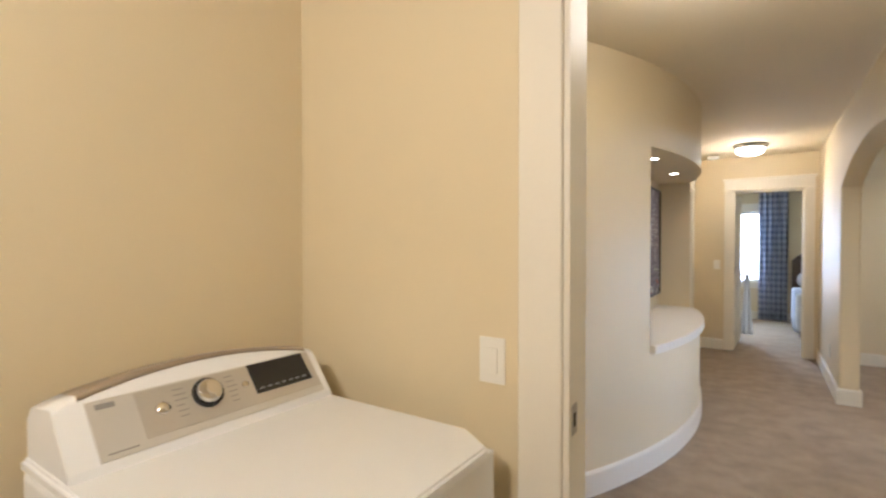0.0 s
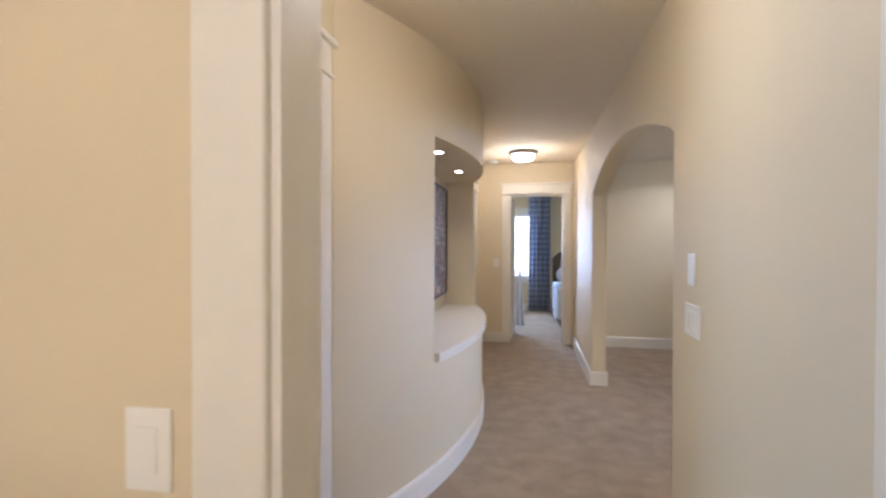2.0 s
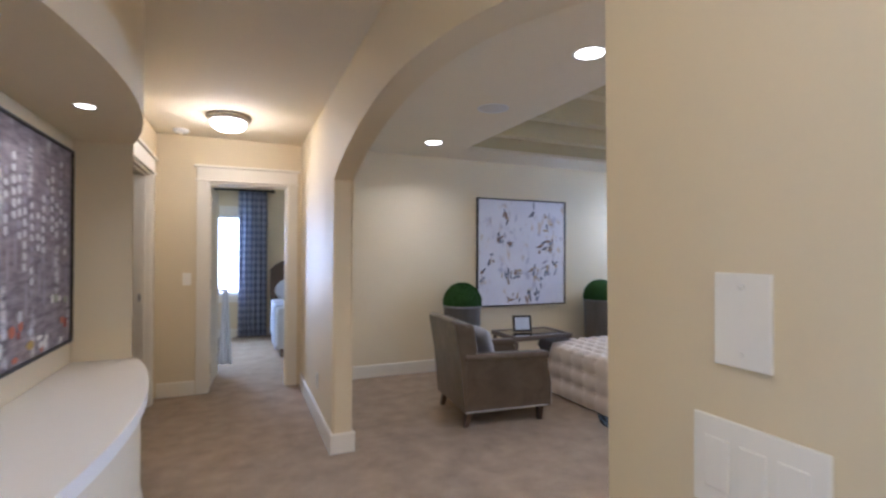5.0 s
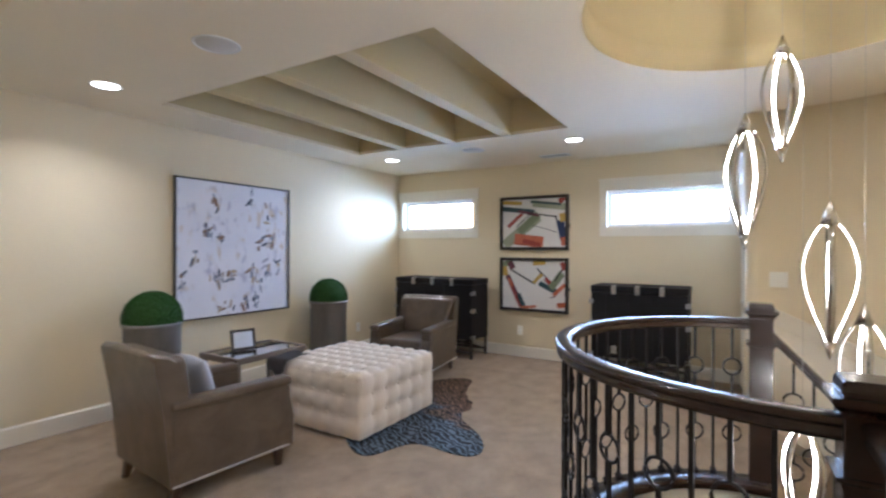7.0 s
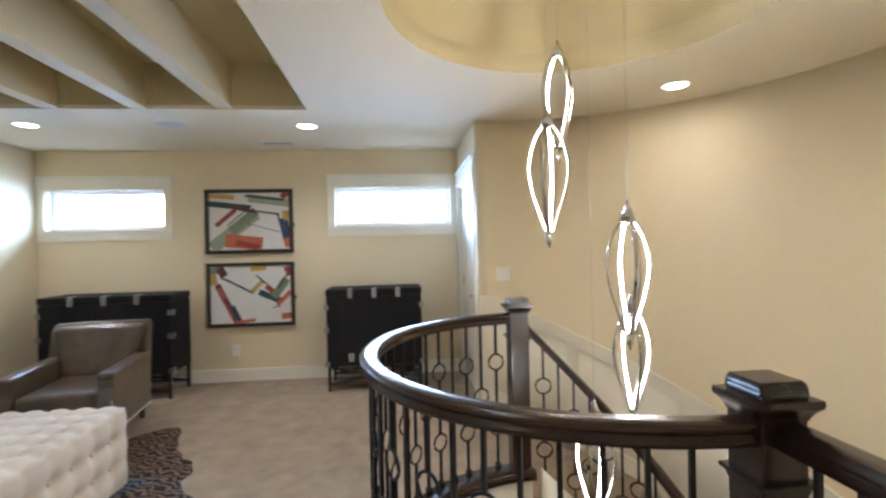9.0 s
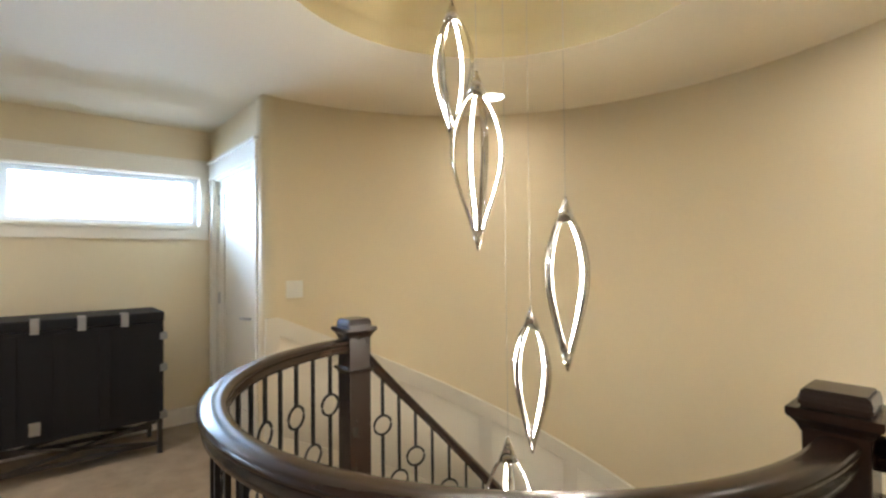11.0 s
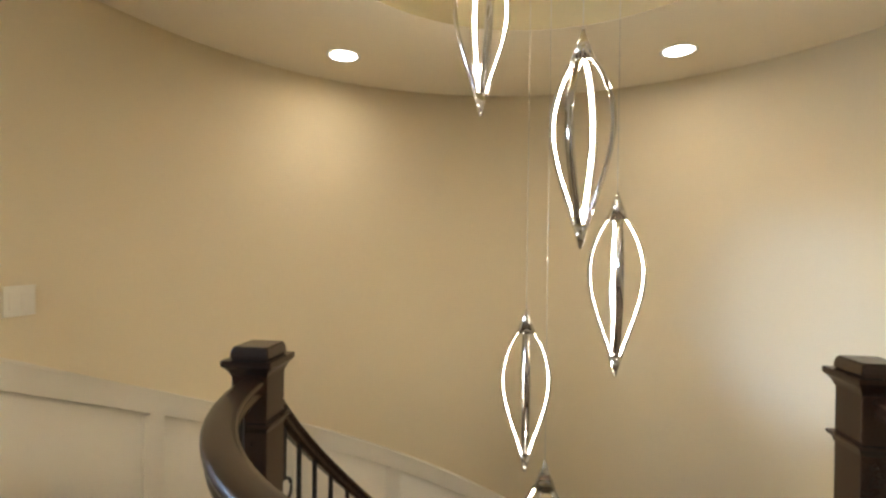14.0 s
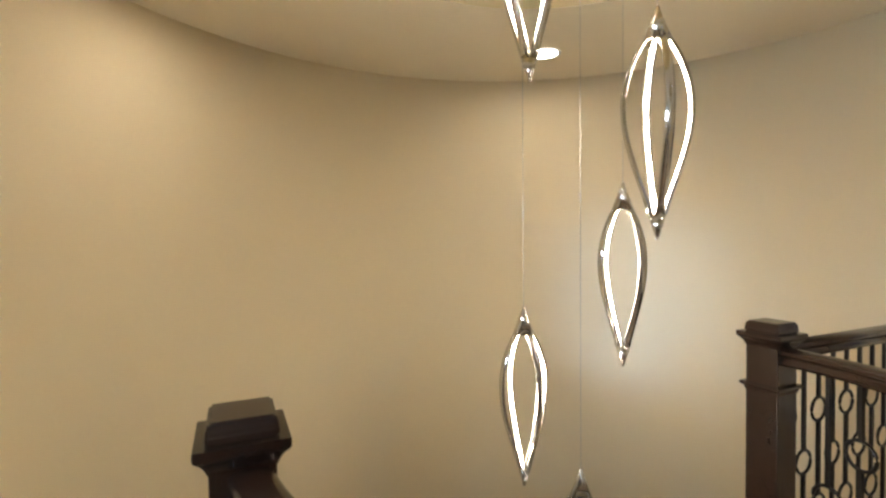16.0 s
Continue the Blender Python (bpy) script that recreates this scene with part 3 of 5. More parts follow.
_line = [(*polar(0.88, -a, RX, RY), -0.04 - 0.0155 * a) for a in range(4, 172, 4)]
sweep(_bm, _line, [(-0.015, -0.22), (0.015, -0.22), (0.015, 0.1), (-0.015, 0.1)])
part("stringer", _bm, M_TRIM, stairs, "cream painted curved stringer")


def wains_z(deg):
    return 0.938 - 0.0160 * max(0.0, -deg)


wains = tagged(new("trim_wainscot"), "cream panelled wainscot that follows the stairs down", kind="structure")
_bm = bmesh.new()
_as = [A0 - 0.2 - k * 2.5 for k in range(66)]
for _r, _lo, _hi in ((RW - 0.006, -1.0, 0.0),):
    _v = [[_bm.verts.new((*polar(r, a), wains_z(a) + h)) for r, h in ((RW - 0.001, -1.0), (_r, -1.0), (_r, -0.004), (RW - 0.001, -0.004))] for a in _as]
    for _p, _q in zip(_v, _v[1:]):
        for _i in range(4):
            _bm.faces.new((_p[_i], _p[(_i + 1) % 4], _q[(_i + 1) % 4], _q[_i])).smooth = True
part("backing", _bm, M_TRIM, wains)
for _nm, _h0, _h1, _t in (("top_rail", -0.105, 0.0, 0.022), ("cap", 0.0, 0.016, 0.03), ("bottom_rail", -0.92, -0.78, 0.022)):
    _bm = bmesh.new()
    _v = [[_bm.verts.new((*polar(r, a), wains_z(a) + h)) for r, h in ((RW - 0.002, _h0), (RW - _t, _h0), (RW - _t, _h1), (RW - 0.002, _h1))] for a in _as]
    for _p, _q in zip(_v, _v[1:]):
        for _i in range(4):
            _bm.faces.new((_p[_i], _p[(_i + 1) % 4], _q[(_i + 1) % 4], _q[_i]))
    _bm.faces.new(_v[0])
    _bm.faces.new(_v[-1][::-1])
    part(_nm, _bm, M_TRIM, wains)
for _a in (1.45, -19.8, -44.6, -63.0, -84.0, -105.0, -126.0):
    _bm = bmesh.new()
    _w = 1.45
    prism(_bm, [polar(RW - 0.002, _a + _w), polar(RW - 0.002, _a - _w), polar(RW - 0.021, _a - _w), polar(RW - 0.021, _a + _w)], wains_z(_a) - 0.79, wains_z(_a) - 0.1)
    part("stile", _bm, M_TRIM, wains)

# ---------------------------------------------------------------- railing
NEWELS = ((4.135, 2.80), (2.295, 2.660))
RAIL_P = [(-0.030, -0.062), (0.030, -0.062), (0.033, -0.045), (0.024, -0.038), (0.027, -0.028), (0.038, -0.022), (0.039, -0.012), (0.030, -0.003), (0.014, 0.001),
          (-0.014, 0.001), (-0.030, -0.003), (-0.039, -0.012), (-0.038, -0.022), (-0.027, -0.028), (-0.024, -0.038), (-0.033, -0.045)]
RAIL_Z = 0.957
railing = thing("stair_railing", "dark wood and black iron railing round the stairwell", "railing")
_bm = bmesh.new()
sweep(_bm, [(*polar(RR, a, RX, RY), RAIL_Z) for a in [4 + 182 * k / 64 for k in range(65)]], RAIL_P)
part("curved_handrail", _bm, M_WOOD, railing)
_bm = bmesh.new()
sweep(_bm, [(NEWELS[1][0] - 0.04, 2.648, RAIL_Z), (HXB + 0.002, 2.648, RAIL_Z)], RAIL_P)
part("straight_handrail", _bm, M_WOOD, railing)


def down_z(a):
    return 0.885 - 0.0170 * a


_bm = bmesh.new()
sweep(_bm, [(*polar(RR, -a, RX, RY), down_z(a)) for a in [-1 + 3 * k for k in range(54)]], RAIL_P)
part("stair_handrail", _bm, M_WOOD, railing)
for _x, _y in NEWELS:
    _bm = bmesh.new()
    bx(_bm, _x - 0.058, _x + 0.058, _y - 0.058, _y + 0.058, -0.28, 0.985, 0.004)
    _p = part("newel_post", _bm, M_WOOD, railing, "square dark wood newel post")
    for _nm, _prof, _bv in (("cap_moulding", ((0.060, 0.958), (0.062, 0.966), (0.067, 0.976), (0.074, 0.985), (0.080, 0.990), (0.082, 0.996), (0.082, 1.010)), 0.0015), ("cap_block", ((0.063, 1.010), (0.063, 1.028), (0.061, 1.034), (0.058, 1.050)), 0.005), ("collar", ((0.060, 0.786), (0.063, 0.800), (0.072, 0.806), (0.074, 0.810), (0.074, 0.818)), 0.0015)):
        _bm = bmesh.new()
        _rs = [[_bm.verts.new((_x + i * r, _y + j * r, z)) for i, j in ((-1, -1), (1, -1), (1, 1), (-1, 1))] for r, z in _prof]
        _bm.faces.new(_rs[0][::-1])
        _bm.faces.new(_rs[-1])
        for _a, _b in zip(_rs, _rs[1:]):
            for _i in range(4):
                _bm.faces.new((_a[_i], _a[(_i + 1) % 4], _b[(_i + 1) % 4], _b[_i]))
        bmesh.ops.bevel(_bm, geom=list(_bm.edges), offset=_bv, segments=2, affect="EDGES")
        part(_nm, _bm, M_WOOD, _p)


def ring_mesh(r, tube):
    bm = bmesh.new()
    sweep(bm, [(r * math.cos(2 * math.pi * k / 20), 0, r * math.sin(2 * math.pi * k / 20)) for k in range(20)], circle_profile(tube, 6), closed=True, upright=False)
    return finish(bm, "ring", M_IRON)


def bar_mesh(h, gaps):
    bm = bmesh.new()
    z, t = 0.0, 0.0065
    for g in gaps:
        bx(bm, -t, t, -t, t, z, g - 0.046)
        z = g + 0.046
    bx(bm, -t, t, -t, t, z, h)
    return finish(bm, "baluster", M_IRON)


def shoe_mesh():
    bm = bmesh.new()
    bx(bm, -0.016, 0.016, -0.016, 0.016, 0, 0.018, 0.003, 1)
    turned(bm, 0, 0, [(0.016, 0.018), (0.009, 0.03)], 8)
    return finish(bm, "shoe", M_IRON)


BAR_H = 0.875
RING, SHOE = ring_mesh(0.048, 0.0062), shoe_mesh()
BARS = ((bar_mesh(BAR_H, (0.24, 0.64)), (0.24, 0.64)), (bar_mesh(BAR_H, (0.44,)), (0.44,)))


def baluster(k, x, y, z, turn):
    me, rings = BARS[k % 2]
    ob = same_part("baluster", me, railing, pose(x, y, z, 0, 0, turn))
    for h in rings:
        same_part("ring", RING, ob, pose(0, 0, h))
    same_part("shoe", SHOE, ob, pose(0, 0, 0))


_n = 27
for _k in range(1, _n):
    _a = 6.5 + (179.5 - 6.5) * _k / _n
    baluster(_k + 1, *polar(RR, _a, RX, RY), 0.022, _a + 90)
for _k in range(9):
    baluster(_k, NEWELS[1][0] - 0.13 - 0.1 * _k, 2.648, 0.022, 0)
for _k in range(25):
    _a = 6.0 + 5.75 * _k
    baluster(_k, *polar(RR, -_a, RX, RY), down_z(_a) - 0.93, -_a + 90)

# ---------------------------------------------------------------- chandelier
def pendant_profile(u):
    """Radius of a rib, u from 0 at the upper cone to 1 at the lower one."""
    return 0.032 + (0.020 - 0.032) * u + 0.061 * math.sin(math.pi * u ** 0.78) ** 1.15


def rib(width, depth, inset):
    bm, rings = bmesh.new(), []
    for k in range(25):
        u = k / 24
        r, z = pendant_profile(u) - inset, -0.082 - 0.440 * u
        rings.append([bm.verts.new((r - d, t, z)) for d, t in ((0, -width), (0, width), (depth, width), (depth, -width))])
    for a, b in zip(rings, rings[1:]):
        for i in range(4):
            bm.faces.new((a[i], a[(i + 1) % 4], b[(i + 1) % 4], b[i])).smooth = i in (0, 2)
    bm.faces.new(rings[0])
    bm.faces.new(rings[-1][::-1])
    return bm


RIB_ME = finish(rib(0.0110, 0.007, 0.0), "rib", M_CHROME)
LED_ME = finish(rib(0.0042, 0.0022, 0.0066), "led_strip", M_LED)


def pendant(x, y, top, turn):
    ob = thing("pendant_light", "chrome teardrop pendant with lit ribs hanging over the stairs", "pendant light", pose(x, y, top, 0, 0, turn), "staircase chandelier")
    bm = bmesh.new()
    turned(bm, 0, 0, [(0.0, 0.0), (0.0055, 0.0), (0.006, -0.010), (0.0075, -0.012), (0.034, -0.085), (0.0, -0.086)], 28)
    part("upper_cone", bm, M_CHROME, ob)
    bm = bmesh.new()
    turned(bm, 0, 0, [(0.0, -0.586), (0.004, -0.584), (0.022, -0.519), (0.0, -0.517)], 28)
    part("lower_cone", bm, M_CHROME, ob)
    for k in range(4):
        r = same_part("rib", RIB_ME, ob, pose(0, 0, 0, 0, 0, 90 * k))
        same_part("led_strip", LED_ME, r, pose(0, 0, 0))
    bm = bmesh.new()
    turned(bm, 0, 0, [(0.0010, 0.0), (0.0010, 2.862 - top)], 6)
    part("cable", bm, M_NICKEL, ob)
    d = bpy.data.lights.new("pendant_lamp", "POINT")
    d.energy, d.color, d.shadow_soft_size = 3.8, (1.0, 0.86, 0.62), 0.012
    new("pendant_lamp", d).matrix_world = pose(x, y, top - 0.25)
    return ob


for _x, _y, _z, _t in ((3.442, 2.753, 2.343, 20), (3.160, 2.903, 1.938, 61), (3.010, 2.637, 1.531, -4.6), (3.286, 2.488, 1.134, 1), (3.229, 2.695, 0.684, 50)):
    pendant(_x, _y, _z + 0.012, _t)
_can = thing("chandelier_canopy", "round chrome ceiling canopy in the dome", "canopy", pose(3.25, 2.72, 2.862))
_bm = bmesh.new()
turned(_bm, 0, 0, [(0.0, 0.0), (0.29, 0.0), (0.295, 0.006), (0.295, 0.018), (0.0, 0.0185)], 40)
part("plate", _bm, M_CHROME, _can)


# ---------------------------------------------------------------- ceiling fixtures
def downlight(x, y, z, r, label):
    ob = thing("recessed_downlight", label, "ceiling light", pose(x, y, z), "recessed downlights")
    bm = bmesh.new()
    turned(bm, 0, 0, [(r * 0.80, -0.0015), (r * 0.84, -0.004), (r, -0.003), (r, -0.0005)], 36)
    part("trim_ring", bm, M_WHITE, ob)
    bm = bmesh.new()
    turned(bm, 0, 0, [(0.0, -0.002), (r * 0.80, -0.002), (r * 0.80, -0.001), (0, -0.001)], 36)
    part("lens", bm, M_BULB, ob, "lit diffuser lens")


for _x, _y in ((2.28, 4.2), (2.29, 6.5), (5.4, 6.5), (5.42, 4.28)):
    downlight(_x, _y, C, 0.095, "lit recessed downlight in the sitting room ceiling")
for _x, _y in ((4.3, 1.62), (2.46, 1.48)):
    downlight(_x, _y, C, 0.095, "lit recessed downlight above the stairs")
for _x, _y in ((-0.07, 3.66), (-0.06, 4.51)):
    downlight(_x, _y, 1.947, 0.042, "small lit downlight in the niche")


def speaker(x, y):
    ob = thing("ceiling_speaker", "round white ceiling speaker with a mesh grille", "speaker", pose(x, y, C), "ceiling speakers")
    bm = bmesh.new()
    turned(bm, 0, 0, [(0.105, -0.0005), (0.115, -0.006), (0.12, -0.004), (0.12, -0.0005)], 40)
    part("rim", bm, M_WHITE, ob)
    bm = bmesh.new()
    turned(bm, 0, 0, [(0.0, -0.005), (0.10, -0.004), (0.105, -0.001), (0, -0.0006)], 40)
    part("grille", bm, mat("speaker_grille", (0.62, 0.60, 0.57), 0.7, fine=600, var=0.1, bump=0.5, dist=0.001), ob)


speaker(2.28, 5.28)
speaker(5.36, 5.36)

_v = thing("ceiling_vent", "white slatted ceiling vent", "vent", pose(6.08, 4.68, C))
_bm = bmesh.new()
for _q in ((-0.08, 0.08, -0.17, -0.15), (-0.08, 0.08, 0.15, 0.17), (-0.08, -0.06, -0.15, 0.15), (0.06, 0.08, -0.15, 0.15)):
    bx(_bm, *_q, -0.008, -0.0005)
part("frame", _bm, M_WHITE, _v)
part("backing", box(-0.06, 0.06, -0.15, 0.15, -0.002, -0.0006), M_DARK, _v)
for _k in range(9):
    part("slat", box(-0.06, 0.06, -0.14 + 0.035 * _k - 0.008, -0.14 + 0.035 * _k + 0.008, -0.006, -0.0025), M_WHITE, _v)



def flush_light(x, y, label):
    ob = thing("flush_ceiling_light", label, "ceiling light", pose(x, y, C), "flush ceiling lights")
    bm = bmesh.new()
    turned(bm, 0, 0, [(0.0, -0.001), (0.165, -0.001), (0.172, -0.012), (0.160, -0.038), (0.150, -0.046), (0.0, -0.044)], 44)
    part("rim", bm, M_NICKEL, ob)
    bm = bmesh.new()
    turned(bm, 0, 0, [(0.132, -0.045), (0.131, -0.068), (0.118, -0.092), (0.088, -0.108), (0.046, -0.116), (0.0, -0.118)], 44)
    part("bowl", bm, M_BULB, ob, "lit frosted glass bowl")


flush_light(0.44, 6.33, "lit flush ceiling light with nickel rim and frosted bowl")
flush_light(0.42, 2.12, "lit flush ceiling light near the laundry door")
# out of view; added as the fixture for the laundry's extra lamp
flush_light(0.35, -1.16, "unseen lit flush ceiling light added above the laundry")

_s = thing("smoke_detector", "round white smoke detector on the hall ceiling", "smoke detector", pose(0.04, 6.95, C))
_bm = bmesh.new()
turned(_bm, 0, 0, [(0.0, -0.001), (0.066, -0.001), (0.066, -0.018), (0.052, -0.034), (0.0, -0.036)], 32)
part("body", _bm, M_WHITE, _s)
_bm = bmesh.new()
turned(_bm, 0, 0, [(0.0, -0.036), (0.02, -0.036), (0.018, -0.042), (0.0, -0.042)], 20)
part("button", _bm, M_PLATE, _s)


# ---------------------------------------------------------------- switches and outlets
def plate(name, label, at, w=0.073, h=0.118, rockers=1, kind="switch", screws=False):
    """A wall plate in the xz plane, proud towards -y."""
    ob = thing(name, label, kind, at)
    bm = bmesh.new()
    bx(bm, -w / 2, w / 2, -0.006, 0.0, -h / 2, h / 2, 0.0025)
    part("cover_plate", bm, M_PLATE, ob)
    for k in range(rockers):
        x = (k - (rockers - 1) / 2) * 0.046
        part("rocker", box(x - 0.0165, x + 0.0165, -0.0095, -0.005, -0.033, 0.033, 0.002), M_PLATE, ob)
    if screws:
        for z in (-0.042, 0.042):
            bm = bmesh.new()
            turned(bm, 0, 0, [(0.0, 0.0), (0.0035, 0.0), (0.0025, 0.0015), (0.0, 0.0016)], 10)
            part("screw", bm, M_PLATE, ob, at=pose(0, -0.006, z, 90))
    return ob


def outlet(label, at):
    ob = plate("wall_outlet", label, at, rockers=0, kind="outlet")
    for z in (-0.02, 0.02):
        face = part("socket", box(-0.017, 0.017, -0.008, -0.005, z - 0.014, z + 0.014, 0.002), M_PLATE, ob)
        for x in (-0.006, 0.006):
            part("slot", box(x - 0.001, x + 0.001, -0.0085, -0.0078, z - 0.003, z + 0.007), M_DARK, face)


plate("light_switch", "cream rocker light switch on the laundry wall", pose(-0.018, LY, 1.07))
plate("blank_plate", "blank cream wall plate with two screws", pose(HX, 2.525, 1.265, 0, 0, -90), rockers=0, screws=True, kind="wall plate")
plate("light_switch", "cream triple rocker light switch in the hall", pose(HX, 2.51, 1.078, 0, 0, -90), w=0.164, rockers=3)
plate("light_switch", "cream rocker light switch beside the bedroom door", pose(0.073, NY + 0.02, 1.09))
plate("light_switch", "cream double rocker light switch on the round wall", pose(*polar(RW - 0.001, -3.2), 1.137, 0, 0, -93.2), w=0.118, rockers=2)
outlet("cream double outlet low on the window wall", pose(EX, 5.25, 0.33, 0, 0, -90))
outlet("cream double outlet low on the north wall", pose(5.55, NY, 0.33))
outlet("cream double outlet low in the hall", pose(HX, 6.0, 0.33, 0, 0, -90))
_st = thing("strike_plate", "nickel latch strike plate in the laundry door frame", "strike plate", pose(0.183, LY + 0.03, 0.95))
part("plate", box(0, 0.0025, -0.018, 0.018, -0.035, 0.035), M_NICKEL, _st)
part("hole", box(0.0024, 0.003, -0.007, 0.007, -0.016, 0.016), M_DARK, _st)
_st = thing("strike_plate", "nickel latch strike plate in the far door frame", "strike plate", pose(-0.26, 6.932, 0.95))
part("plate", box(-0.018, 0.018, -0.0025, 0, -0.035, 0.035), M_NICKEL, _st)
part("hole", box(-0.007, 0.007, -0.003, -0.0024, -0.016, 0.016), M_DARK, _st)

# ---------------------------------------------------------------- laundry
_d = thing("dryer", "white top-console clothes dryer with a silver control console", "dryer")
_bm = box(-0.695, 0.055, 0.455, 1.09, 0.02, 0.905, 0.012)
part("body", _bm, M_WHITE, _d)
_bm = bmesh.new()
prism(_bm, [(-0.695, 0.452), (-0.02, 0.452), (0.07, 0.51), (0.07, 1.03), (-0.02, 1.093), (-0.695, 1.093)], 0.906, 0.934)
bmesh.ops.bevel(_bm, geom=list(_bm.edges), offset=0.007, segments=3, affect="EDGES")
part("top", _bm, M_WHITE, _d)
_bm, _rings = bmesh.new(), []
_N = 28
for _k in range(_N + 1):
    _u = _k / _N
    _y = 0.462 + 0.626 * _u
    _h = 1.052 + 0.040 * math.sin(math.pi * min(1, max(0, _u))) ** 0.7
    _rings.append([_bm.verts.new(p) for p in ((-0.685, _y, 0.934), (-0.47, _y, 0.934), (-0.478, _y, 0.95), (-0.478 - 0.094 * (_h - 0.958) / 0.118, _y, _h - 0.008), (-0.490 - 0.094 * (_h - 0.958) / 0.118, _y, _h), (-0.662, _y, _h - 0.012), (-0.685, _y, _h - 0.04))])
for _p, _q in zip(_rings, _rings[1:]):
    for _i in range(7):
        _bm.faces.new((_p[_i], _p[(_i + 1) % 7], _q[(_i + 1) % 7], _q[_i])).smooth = _i in (3, 4, 5)
_bm.faces.new(_rings[0])
_bm.faces.new(_rings[-1][::-1])
_rings2 = [[Vector(v.co) for v in r] for r in _rings[2:-1]]
_console = part("console", _bm, M_WHITE, _d, "arched white control console")
_dn = Vector((0.118, 0, 0.094)).normalized()


def on_face(y, v, off):
    """A point of the console's sloping face: v from 0 at its foot to 1 at its top."""
    p = Vector((-0.478 - 0.094 * v, y, 0.95 + 0.118 * v))
    return p + _dn * off


def face_pad(y0, y1, v0, v1, thick, bm=None, off=0.0):
    bm = bm or bmesh.new()
    q = [on_face(y, v, o) for o in (off + 0.0005, off + thick) for y, v in ((y0, v0), (y1, v0), (y1, v1), (y0, v1))]
    v = [bm.verts.new(p) for p in q]
    for f in ((3, 2, 1, 0), (4, 5, 6, 7), (0, 1, 5, 4), (1, 2, 6, 5), (2, 3, 7, 6), (3, 0, 4, 7)):
        bm.faces.new([v[i] for i in f])
    return bm


M_SILVER = mat("silver_plastic", (0.56, 0.53, 0.48), 0.32, metal=0.5, var=0.05, scale=5, fine=100, bump=0.0)
M_SILVER2 = mat("pale_silver_plastic", (0.66, 0.64, 0.60), 0.3, metal=0.35, var=0.04, bump=0.0)
M_SCREEN = mat("black_display", (0.012, 0.012, 0.013), 0.08, var=0.05, bump=0.0)
M_PRINT = mat("grey_print", (0.30, 0.29, 0.28), 0.6, var=0.05, bump=0.0)
_bm, _prev = bmesh.new(), None
for _r in _rings2:
    _p3, _p4, _p5 = _r[3], _r[4], _r[5]
    _q = [_bm.verts.new(p) for p in (_p3 + Vector((0.001, 0, 0.0)), _p4 + Vector((0.0008, 0, 0.0014)), _p5 + Vector((0, 0, 0.0014)), _p5 - Vector((0, 0, 0.002)), _p4 - Vector((0, 0, 0.004)))]
    if _prev:
        for _i in range(5):
            _bm.faces.new((_prev[_i], _prev[(_i + 1) % 5], _q[(_i + 1) % 5], _q[_i])).smooth = True
    _prev = _q
part("top_trim", _bm, mat("taupe_plastic", (0.40, 0.33, 0.25), 0.35, metal=0.3, var=0.05, bump=0.0), _console, "taupe rounded top edge")
part("silver_band", face_pad(0.515, 1.066, 0.02, 0.86, 0.0025), M_SILVER2, _console)
part("control_panel", face_pad(0.602, 1.062, 0.14, 0.83, 0.004), M_SILVER, _console, "brushed silver control panel")
_disp = part("display", face_pad(0.868, 1.042, 0.30, 0.84, 0.0055), M_SCREEN, _console, "dark glossy display panel")
_rn = random.Random(4)
for _k in range(7):
    part("label_bar", face_pad(0.880 + 0.022 * _k, 0.880 + 0.022 * _k + 0.013, 0.37, 0.395, 0.001, off=0.0055), M_PRINT, _disp)
for _k in range(6):
    for _y0 in (0.676, 0.800):
        part("label_bar", face_pad(_y0, _y0 + 0.03 * _rn.uniform(0.6, 1.0), 0.30 + 0.085 * _k, 0.315 + 0.085 * _k, 0.0006, off=0.004), M_PRINT, _console)
part("maker_mark", face_pad(0.53, 0.565, 0.72, 0.80, 0.0006, off=0.0025), M_PRINT, _console)
part("model_bar", face_pad(0.53, 0.585, 0.085, 0.105, 0.0006, off=0.0025), M_PRINT, _console)
_tilt = math.degrees(math.atan2(_dn.x, _dn.z))


def console_knob(name, y, v, prof, m, label, off=0.004):
    bm = bmesh.new()
    turned(bm, 0, 0, prof, 32)
    p = on_face(y, v, off)
    return part(name, bm, m, _console, label, at=pose(p.x, p.y, p.z, 0, _tilt, 0))


console_knob("dial_ring", 0.750, 0.55, [(0.036, 0.0), (0.036, 0.008), (0.031, 0.010), (0.029, 0.008)], M_SCREEN, "glossy black dial ring")
console_knob("dial", 0.750, 0.55, [(0.029, 0.0), (0.028, 0.018), (0.024, 0.022), (0.010, 0.0235), (0.0, 0.0235)], M_CHROME, "chrome cycle dial")
console_knob("button", 0.648, 0.50, [(0.015, 0.0), (0.014, 0.006), (0.0, 0.008)], M_CHROME, "oval start button")
console_knob("button", 0.846, 0.52, [(0.009, 0.0), (0.008, 0.005), (0.0, 0.006)], M_CHROME, "small round button")
part("drum_door", box(0.056, 0.075, 0.53, 1.0, 0.18, 0.76, 0.03, 3), M_WHITE, _d, "square white dryer door")


